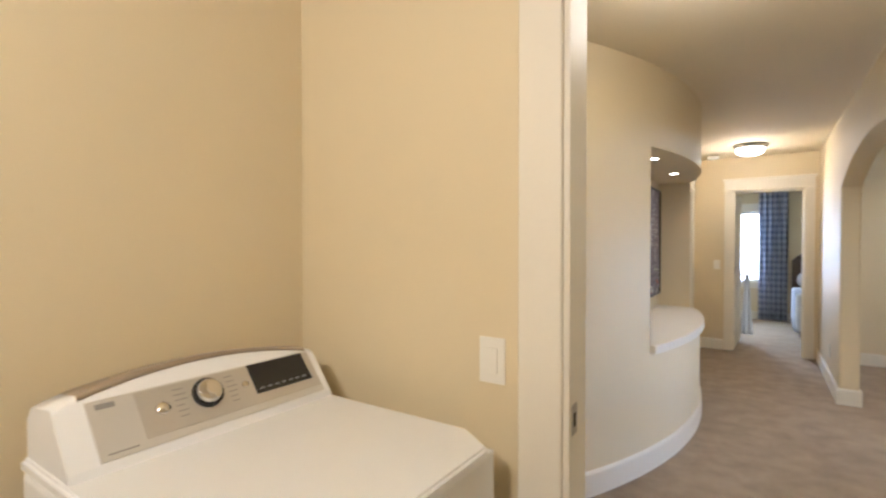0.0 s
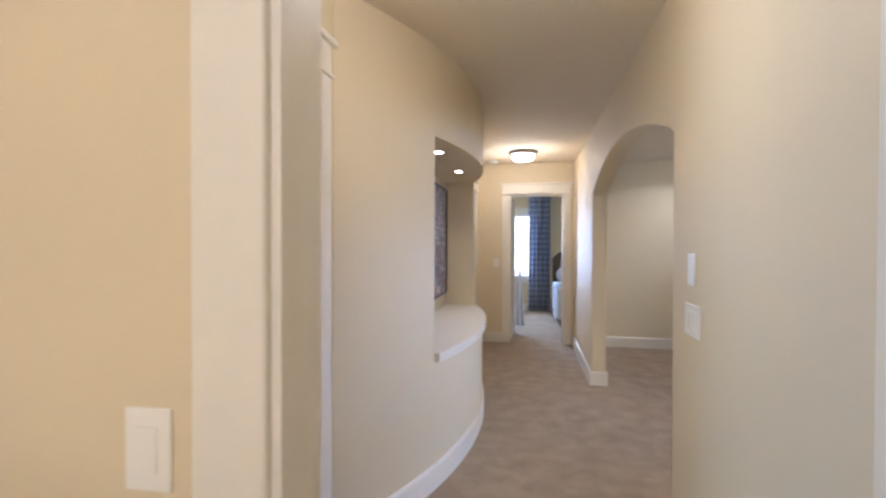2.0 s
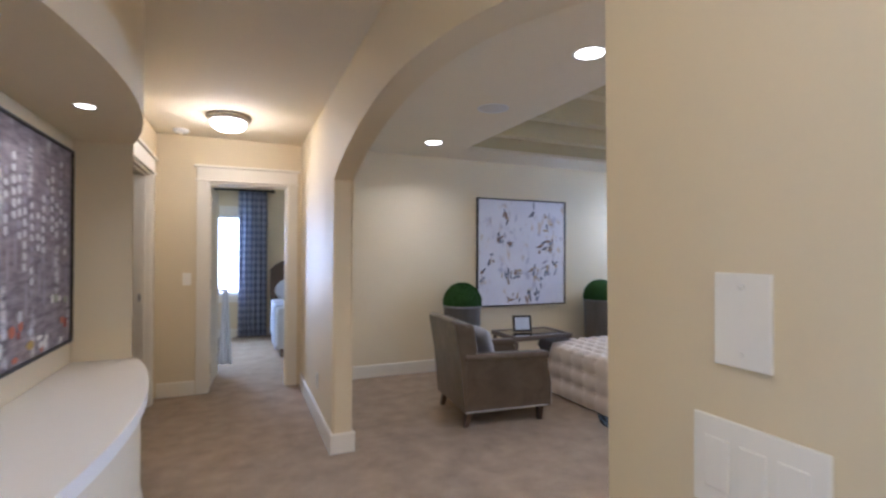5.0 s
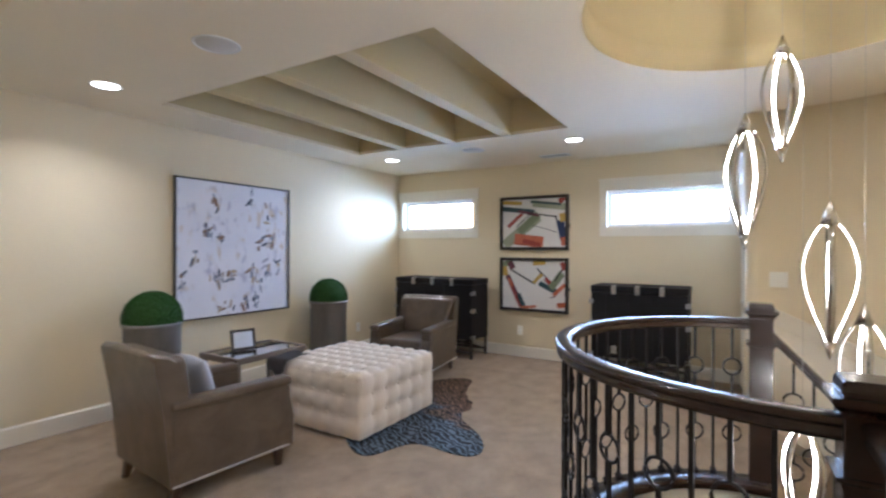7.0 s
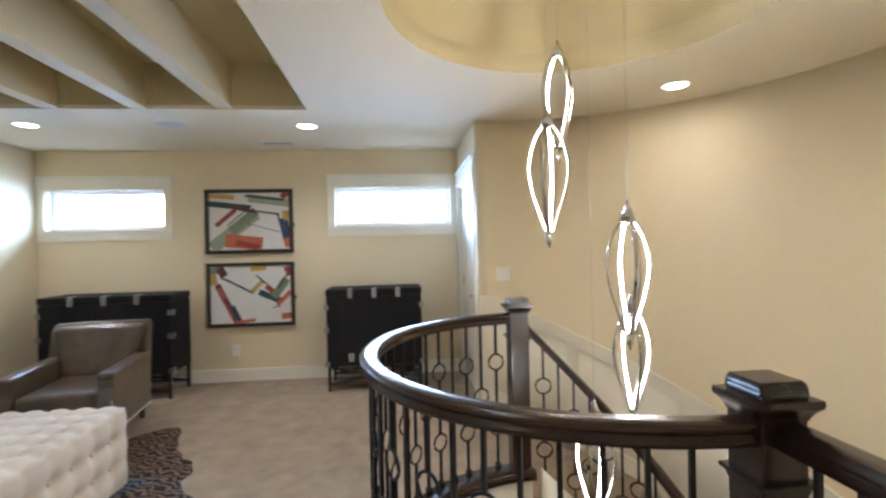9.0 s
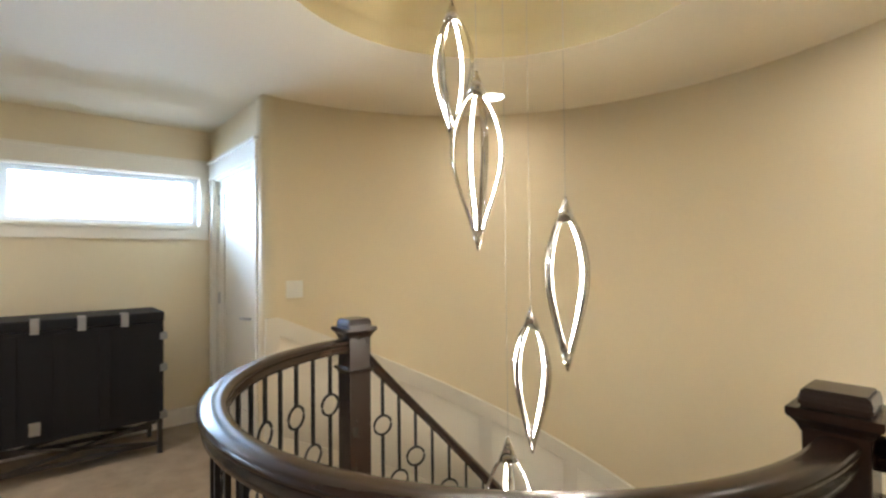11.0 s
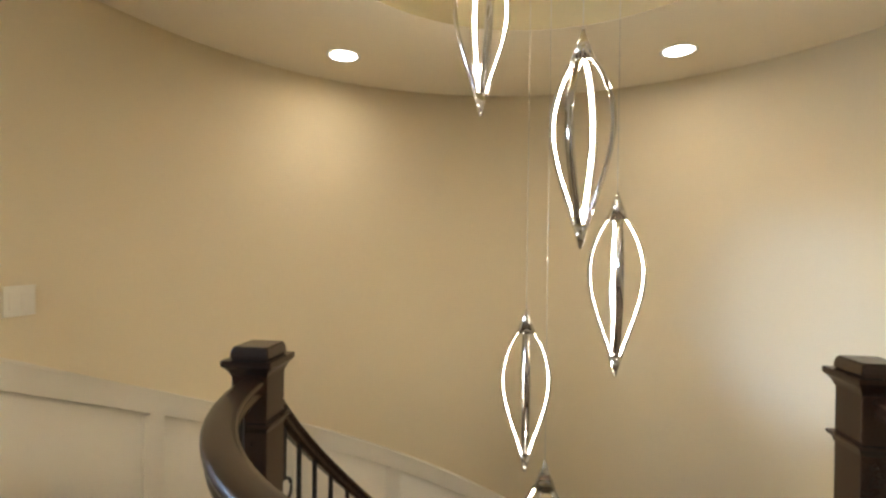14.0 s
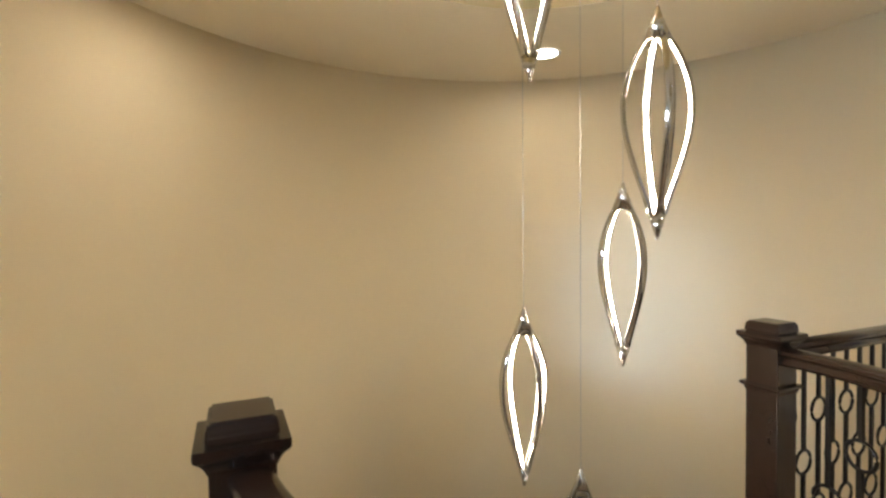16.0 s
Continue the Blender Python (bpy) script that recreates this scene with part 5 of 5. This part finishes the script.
def framed(name, label, at, w, h, border, depth, canvas, frame_mat, canvas_label):
    """A picture in the xz plane round its centre, hung on a wall behind it and facing -y."""
    ob = thing(name, label, "picture", at)
    for x0, x1, z0, z1 in ((-w, w, -h, -h + border), (-w, w, h - border, h), (-w, -w + border, -h + border, h - border), (w - border, w, -h + border, h - border)):
        part("frame_rail", box(x0, x1, -depth, -0.001, z0, z1, 0.004), frame_mat, ob)
    c = part("canvas", box(-w + border, w - border, -depth * 0.62, -0.004, -h + border, h - border), canvas, ob, canvas_label)
    return ob, c


_big, _bigc = framed("large_painting", "large square pale abstract painting with dark ink blots", pose(3.74, NY, 1.355), 0.635, 0.650, 0.014, 0.04, blot_material(), M_FRAME, "white canvas with ink blots")

M_CANVAS = mat("white_canvas", (0.72, 0.69, 0.64), 0.6, var=0.05, scale=6, fine=150, bump=0.1)
PAINTS = {k: mat("paint_" + k, c, 0.5, var=0.18, scale=9, fine=60, bump=0.15, dist=0.001) for k, c in (
    ("red", (0.34, 0.055, 0.040)), ("orange", (0.55, 0.15, 0.07)), ("green", (0.22, 0.26, 0.15)), ("sage", (0.36, 0.38, 0.26)), ("teal", (0.035, 0.075, 0.085)),
    ("navy", (0.030, 0.050, 0.12)), ("yellow", (0.55, 0.36, 0.07)), ("black", (0.025, 0.022, 0.022)), ("plum", (0.14, 0.035, 0.055)))}


def abstract(at, label, strokes):
    """strokes: colour, centre, half sizes and turn of slanted flat fields of paint."""
    ob, c = framed("abstract_painting", label, at, 0.447, 0.338, 0.038, 0.045, M_CANVAS, M_FRAME, "white canvas with slanted coloured fields")
    for k, (col, x, z, a, b, turn) in enumerate(strokes):
        t = radians(turn)
        poly = [(x + i * a * math.cos(t) - j * b * math.sin(t), z + i * a * math.sin(t) + j * b * math.cos(t)) for i, j in ((-1, -1), (1, -1), (1, 1), (-1, 1))]
        for axis, lim in ((0, 0.408), (1, 0.299)):
            for sgn in (-1, 1):
                cut = []
                for p, q in zip(poly, poly[1:] + poly[:1]):
                    if sgn * p[axis] <= lim:
                        cut.append(p)
                    if (sgn * p[axis] <= lim) != (sgn * q[axis] <= lim):
                        f = (sgn * lim - p[axis]) / (q[axis] - p[axis])
                        cut.append((p[0] + f * (q[0] - p[0]), p[1] + f * (q[1] - p[1])))
                poly = cut
        if len(poly) > 2:
            y0 = -0.0279 - 0.0004 * (k + 1)
            bm = bmesh.new()
            va, vb = [bm.verts.new((px, y0, pz)) for px, pz in poly], [bm.verts.new((px, -0.0275, pz)) for px, pz in poly]
            bm.faces.new(va)
            bm.faces.new(vb[::-1])
            for i in range(len(poly)):
                j = (i + 1) % len(poly)
                bm.faces.new((va[i], va[j], vb[j], vb[i]))
            part("paint_field", bm, PAINTS[col], c)
    part("hanging_latch", box(0.447, 0.462, -0.03, -0.005, -0.06, -0.02, 0.003), M_FRAME, ob)
    return ob


_py = (5.52 + 4.622) / 2
abstract(pose(EX, _py, 1.69, 0, 0, -90), "abstract painting of green and orange fields in a dark frame", (
    ("sage", -0.16, -0.10, 0.29, 0.065, 38), ("green", -0.06, 0.0, 0.17, 0.05, 40), ("orange", -0.06, -0.22, 0.19, 0.07, -7), ("red", -0.02, -0.25, 0.12, 0.03, -14), ("red", -0.24, 0.04, 0.13, 0.022, 40),
    ("teal", -0.20, 0.165, 0.21, 0.030, -7), ("yellow", -0.28, 0.262, 0.13, 0.024, -5), ("sage", 0.21, 0.215, 0.22, 0.042, -8), ("teal", 0.16, 0.245, 0.20, 0.014, -7),
    ("black", 0.19, 0.088, 0.11, 0.009, -9), ("black", 0.315, -0.03, 0.12, 0.010, -76), ("black", 0.14, -0.07, 0.17, 0.0035, -16), ("navy", 0.365, -0.09, 0.045, 0.12, 12), ("plum", -0.06, 0.125, 0.14, 0.018, -12),
    ("yellow", 0.375, 0.06, 0.035, 0.05, 10), ("orange", 0.385, -0.23, 0.03, 0.05, 8), ("red", 0.37, 0.28, 0.05, 0.03, 40), ("black", -0.10, 0.06, 0.16, 0.006, 40)))
abstract(pose(EX, _py, 0.918, 0, 0, -90), "abstract painting of slanted black, red and green bars", (
    ("plum", -0.255, -0.07, 0.20, 0.032, -64), ("red", -0.225, -0.16, 0.17, 0.020, -64), ("teal", -0.16, -0.20, 0.09, 0.028, -64), ("orange", -0.30, 0.02, 0.06, 0.018, -60), ("black", -0.14, 0.10, 0.19, 0.010, -28),
    ("yellow", -0.385, 0.18, 0.04, 0.075, 8), ("green", -0.34, 0.265, 0.07, 0.035, 12), ("plum", -0.29, 0.24, 0.04, 0.05, 30), ("yellow", 0.065, 0.085, 0.085, 0.022, 46), ("black", 0.14, 0.125, 0.12, 0.008, -42),
    ("red", 0.20, 0.045, 0.06, 0.026, -42), ("teal", 0.20, -0.03, 0.13, 0.032, -24), ("green", 0.30, 0.06, 0.12, 0.042, 54), ("orange", 0.335, -0.05, 0.10, 0.022, 44), ("black", 0.34, 0.15, 0.11, 0.007, 56),
    ("yellow", 0.08, 0.275, 0.08, 0.028, 5), ("orange", -0.06, -0.28, 0.10, 0.016, 7), ("orange", 0.36, -0.235, 0.05, 0.03, 8), ("red", 0.385, 0.24, 0.03, 0.05, 20), ("black", 0.26, -0.14, 0.04, 0.004, 10)))


def birch_material():
    m = bpy.data.materials.new("birch_forest_print")
    m.use_nodes = True
    nt = m.node_tree
    b = nt.nodes["Principled BSDF"]
    b.inputs["Roughness"].default_value = 0.5
    co, mp = nt.nodes.new("ShaderNodeTexCoord"), nt.nodes.new("ShaderNodeMapping")
    mp.inputs["Scale"].default_value = (11, 1, 2.6)
    nt.links.new(co.outputs["Object"], mp.inputs[0])
    v = nt.nodes.new("ShaderNodeTexVoronoi")
    v.inputs["Scale"].default_value = 1.0
    nt.links.new(mp.outputs[0], v.inputs["Vector"])
    mp2 = nt.nodes.new("ShaderNodeMapping")
    mp2.inputs["Scale"].default_value = (10, 1, 34)
    nt.links.new(co.outputs["Object"], mp2.inputs[0])
    n = nt.nodes.new("ShaderNodeTexNoise")
    n.inputs["Scale"].default_value, n.inputs["Detail"].default_value = 1.0, 4
    nt.links.new(mp2.outputs[0], n.inputs["Vector"])
    r = nt.nodes.new("ShaderNodeValToRGB")
    r.color_ramp.elements[0].position, r.color_ramp.elements[0].color = 0.20, (1, 1, 1, 1)
    r.color_ramp.elements[1].position, r.color_ramp.elements[1].color = 0.42, (0, 0, 0, 1)
    nt.links.new(v.outputs["Distance"], r.inputs[0])
    r2 = nt.nodes.new("ShaderNodeValToRGB")
    r2.color_ramp.elements[0].position, r2.color_ramp.elements[0].color = 0.38, (0.10, 0.085, 0.10, 1)
    r2.color_ramp.elements[1].position, r2.color_ramp.elements[1].color = 0.56, (0.66, 0.63, 0.64, 1)
    nt.links.new(n.outputs["Fac"], r2.inputs[0])
    r3 = nt.nodes.new("ShaderNodeValToRGB")
    r3.color_ramp.elements[0].position, r3.color_ramp.elements[0].color = 0.3, (0.11, 0.09, 0.105, 1)
    r3.color_ramp.elements[1].position, r3.color_ramp.elements[1].color = 0.75, (0.34, 0.29, 0.30, 1)
    nt.links.new(n.outputs["Fac"], r3.inputs[0])
    x = nt.nodes.new("ShaderNodeMix")
    x.data_type = "RGBA"
    nt.links.new(r.outputs[0], x.inputs["Factor"])
    nt.links.new(r3.outputs[0], x.inputs["A"])
    nt.links.new(r2.outputs[0], x.inputs["B"])
    nt.links.new(x.outputs["Result"], b.inputs["Base Color"])
    return m


_ob, _c = framed("niche_painting", "wide grey-purple painting of birch trunks in the niche", pose(-0.30, 4.27, 1.375, 0, 0, 90), 0.90, 0.495, 0.012, 0.035, birch_material(), M_FRAME, "grey canvas of birch trunks")


def oval(material):
    bm = bmesh.new()
    ring = [(math.cos(2 * math.pi * k / 9) * (1 + 0.1 * math.sin(5 * k)), math.sin(2 * math.pi * k / 9)) for k in range(9)]
    va, vb = [bm.verts.new((x, -1, z)) for x, z in ring], [bm.verts.new((x, 0, z)) for x, z in ring]
    bm.faces.new(va)
    bm.faces.new(vb[::-1])
    for k in range(9):
        bm.faces.new((va[k], va[(k + 1) % 9], vb[(k + 1) % 9], vb[k]))
    return finish(bm, "stroke", material)


def brush_marks(name, marks, lift, material):
    """Flat oval strokes of paint on the canvas: centre, half width and half height of each."""
    me = oval(material)
    for x, z, w, h in marks:
        same_part(name, me, _c, pose(x, -0.0212, z) @ Matrix.Diagonal((w, lift, h, 1)))


# clusters of ink strokes on the large canvas
_rn = random.Random(23)
_inks = [oval(mat("ink_" + k, c, 0.5, var=0.2, scale=20, fine=90, bump=0.1, dist=0.0006)) for k, c in (("black", (0.10, 0.10, 0.14)), ("slate", (0.24, 0.25, 0.32)), ("umber", (0.28, 0.17, 0.12)), ("ochre", (0.52, 0.40, 0.28)), ("lilac", (0.46, 0.43, 0.50)))]
for _u, _v, _n in ((0.28, 0.14, 6), (0.60, 0.10, 5), (0.80, 0.20, 6), (0.25, 0.36, 11), (0.35, 0.42, 4), (0.83, 0.45, 11), (0.72, 0.47, 5), (0.13, 0.57, 4), (0.32, 0.72, 13), (0.43, 0.71, 6), (0.62, 0.67, 7),
                   (0.68, 0.75, 6), (0.79, 0.66, 12), (0.90, 0.62, 5), (0.58, 0.91, 7), (0.68, 0.92, 5), (0.34, 0.95, 5), (0.44, 0.94, 4), (0.05, 0.72, 4)):
    for _k in range(_n):
        _x, _z = -0.61 + 1.22 * _u + _rn.gauss(0, 0.026), 0.625 - 1.25 * _v + _rn.gauss(0, 0.040)
        _a, _w = _rn.choice((0, 0, 15, -20, 60, 85)) + _rn.uniform(-14, 14), _rn.uniform(0.008, 0.021)
        same_part("ink_stroke", _rn.choice(_inks), _bigc, pose(max(-0.58, min(0.58, _x)), -0.0246, max(-0.58, min(0.58, _z)), 0, _a, 0) @ Matrix.Diagonal((_w, 0.0006 + 0.0002 * (_k % 4), _rn.uniform(0.020, 0.055), 1)))

_rn = random.Random(11)
M_BARK = mat("pale_bark_paint", (0.70, 0.68, 0.68), 0.55, var=0.2, scale=40, fine=120, bump=0.2, dist=0.001)
M_BARK2 = mat("lilac_bark_paint", (0.40, 0.36, 0.41), 0.55, var=0.25, scale=40, fine=120, bump=0.2, dist=0.001)
_pale, _lilac = [], []
for _k in range(30):
    _x, _top, _n = -0.86 + 1.72 * (_k + _rn.uniform(-0.25, 0.25)) / 29, _rn.uniform(0.10, 0.43), _rn.randint(4, 9)
    for _j in range(_n):
        _z = _top - 0.046 * _j
        if abs(_x) < 0.86:
            (_pale if _rn.random() < 0.7 else _lilac).append((_x + _rn.uniform(-0.004, 0.004), _z, 0.016 + 0.004 * _rn.random(), 0.014 + 0.005 * _rn.random()))
    if _rn.random() < 0.6 and abs(_x) < 0.84:
        _lilac.append((_x + 0.02, _top - 0.046 * _n - 0.09, 0.010, 0.075))
brush_marks("bark_stroke", _pale, 0.0014, M_BARK)
brush_marks("bark_stroke", _lilac, 0.0010, M_BARK2)
for _m in (M_CANVAS, PAINTS["yellow"], PAINTS["red"], PAINTS["sage"], PAINTS["orange"], M_PILLOW, M_CANVAS):
    brush_marks("paint_dab", [(_rn.uniform(-0.84, 0.84), -0.46 + 0.21 * _rn.random() ** 1.6, _rn.uniform(0.012, 0.035), _rn.uniform(0.010, 0.030)) for _ in range(9)], 0.0018, _m)

# ---------------------------------------------------------------- bedroom


def plaid_material():
    m = bpy.data.materials.new("blue_plaid_cotton")
    m.use_nodes = True
    nt = m.node_tree
    b = nt.nodes["Principled BSDF"]
    b.inputs["Roughness"].default_value = 0.9
    co = nt.nodes.new("ShaderNodeTexCoord")
    sp = nt.nodes.new("ShaderNodeSeparateXYZ")
    nt.links.new(co.outputs["UV"], sp.inputs[0])
    prev = None
    for k, (axis, f) in enumerate((("X", 6.0), ("Y", 22.0))):
        a = nt.nodes.new("ShaderNodeMath")
        a.operation = "MULTIPLY"
        a.inputs[1].default_value = f * 2 * math.pi
        nt.links.new(sp.outputs[axis], a.inputs[0])
        s = nt.nodes.new("ShaderNodeMath")
        s.operation = "SINE"
        nt.links.new(a.outputs[0], s.inputs[0])
        c = nt.nodes.new("ShaderNodeMath")
        c.operation, c.inputs[1].default_value = "MULTIPLY_ADD", 0.25
        c.inputs[2].default_value = 0.25
        nt.links.new(s.outputs[0], c.inputs[0])
        if prev:
            t = nt.nodes.new("ShaderNodeMath")
            nt.links.new(prev.outputs[0], t.inputs[0])
            nt.links.new(c.outputs[0], t.inputs[1])
            prev = t
        else:
            prev = c
    r = nt.nodes.new("ShaderNodeValToRGB")
    r.color_ramp.elements[0].position, r.color_ramp.elements[0].color = 0.10, (0.21, 0.24, 0.33, 1)
    r.color_ramp.elements[1].position, r.color_ramp.elements[1].color = 0.9, (0.50, 0.53, 0.60, 1)
    nt.links.new(prev.outputs[0], r.inputs[0])
    nt.links.new(r.outputs[0], b.inputs["Base Color"])
    return m


M_PLAID = plaid_material()


def drape(w, z0, z1, folds, depth, flare=0.0, n=90, rows=14):
    """A pleated cloth in the xz plane, with a uv layer."""
    bm = bmesh.new()
    uv = bm.loops.layers.uv.new("uv")
    grid = []
    for j in range(rows + 1):
        v = j / rows
        grid.append([bm.verts.new(((i / n - 0.5) * w * (1 + flare * (1 - v)), depth * math.sin(2 * math.pi * folds * i / n + 0.4 * math.sin(3 * v)) * (0.55 + 0.45 * (1 - v)), z0 + (z1 - z0) * v)) for i in range(n + 1)])
    for j in range(rows):
        for i in range(n):
            f = bm.faces.new((grid[j][i], grid[j][i + 1], grid[j + 1][i + 1], grid[j + 1][i]))
            f.smooth = True
            for lp, (u, v) in zip(f.loops, ((i, j), (i + 1, j), (i + 1, j + 1), (i, j + 1))):
                lp[uv].uv = (u / n, v / rows)
    bmesh.ops.solidify(bm, geom=list(bm.faces), thickness=0.004)
    return bm


_c = thing("window_curtain", "long blue plaid curtain hanging on a dark rod", "curtain", pose(0.715, 10.22, 0))
part("cloth", drape(0.42, 0.02, 2.30, 5, 0.035), M_PLAID, _c)
_c2 = thing("curtain_rod", "dark metal curtain rod above the bedroom window", "curtain rod", pose(0.0, 10.22, 2.315))
_bm = bmesh.new()
sweep(_bm, [(-1.15, 0, 0), (1.0, 0, 0)], circle_profile(0.014, 10))
part("pole", _bm, M_IRON, _c2)
for _x in (-1.16, 1.01):
    _bm = bmesh.new()
    bmesh.ops.create_uvsphere(_bm, u_segments=14, v_segments=10, radius=0.028)
    part("finial", _bm, M_IRON, _c2, at=pose(_x, 0, 0))
for _x in (-0.95, 0.9):
    part("bracket", box(_x - 0.012, _x + 0.012, -0.012, 0.13, -0.03, 0.006), M_IRON, _c2)

_b = thing("bed", "bed with dark arched headboard and pale bedding", "bed", pose(0.98, 8.5, 0))
_bm = bmesh.new()
_pts = [(0.0, 0.0), (1.6, 0.0)] + [(1.6 - 1.6 * k / 20, 1.06 + 0.26 * math.sin(math.pi * k / 20) ** 0.6) for k in range(21)]
_va, _vb = [_bm.verts.new((x, 1.75, z)) for x, z in _pts], [_bm.verts.new((x, 1.82, z)) for x, z in _pts]
_bm.faces.new(_va)
_bm.faces.new(_vb[::-1])
for _i in range(len(_pts)):
    _j = (_i + 1) % len(_pts)
    _bm.faces.new((_va[_i], _va[_j], _vb[_j], _vb[_i]))
part("headboard", _bm, M_DARKWOOD, _b, "dark arched wooden headboard")
part("base", box(0.03, 1.57, 0.0, 1.75, 0.02, 0.30), M_DARKWOOD, _b)
_bm = box(0.02, 1.58, -0.02, 1.74, 0.30, 0.60, 0.06, 4)
part("mattress", _bm, M_LINEN, _b)
M_DUVET = mat("pale_blue_duvet", (0.56, 0.60, 0.68), 0.9, var=0.08, scale=5, fine=90, bump=0.4, sheen=0.2)
_bm = box(-0.02, 1.62, -0.04, 1.25, 0.12, 0.645, 0.05, 4)
part("duvet", _bm, M_DUVET, _b, "pale blue duvet hanging over the side")
_bm = box(-0.035, 1.635, 0.1, 0.75, 0.08, 0.662, 0.05, 4)
part("blanket", _bm, M_PLAID, _b, "dark blue plaid blanket across the bed")
for _x in (0.4, 1.2):
    _bm = bmesh.new()
    bmesh.ops.create_uvsphere(_bm, u_segments=24, v_segments=14, radius=1.0)
    bmesh.ops.scale(_bm, verts=_bm.verts, vec=(0.34, 0.12, 0.22))
    for _f in _bm.faces:
        _f.smooth = True
    part("pillow", _bm, M_DUVET, _b, at=pose(_x, 1.58, 0.74, -18))

M_CLOTH = mat("white_cotton", (0.66, 0.63, 0.58), 0.9, var=0.05, scale=8, fine=200, bump=0.3)
_g = thing("hanging_cloth", "pale flaring cloth hanging on the bedroom door handle", "cloth", pose(0.385, 7.96, 0))
part("cloth", drape(0.05, 0.10, 0.935, 2, 0.022, flare=1.9, n=40), M_CLOTH, _g)
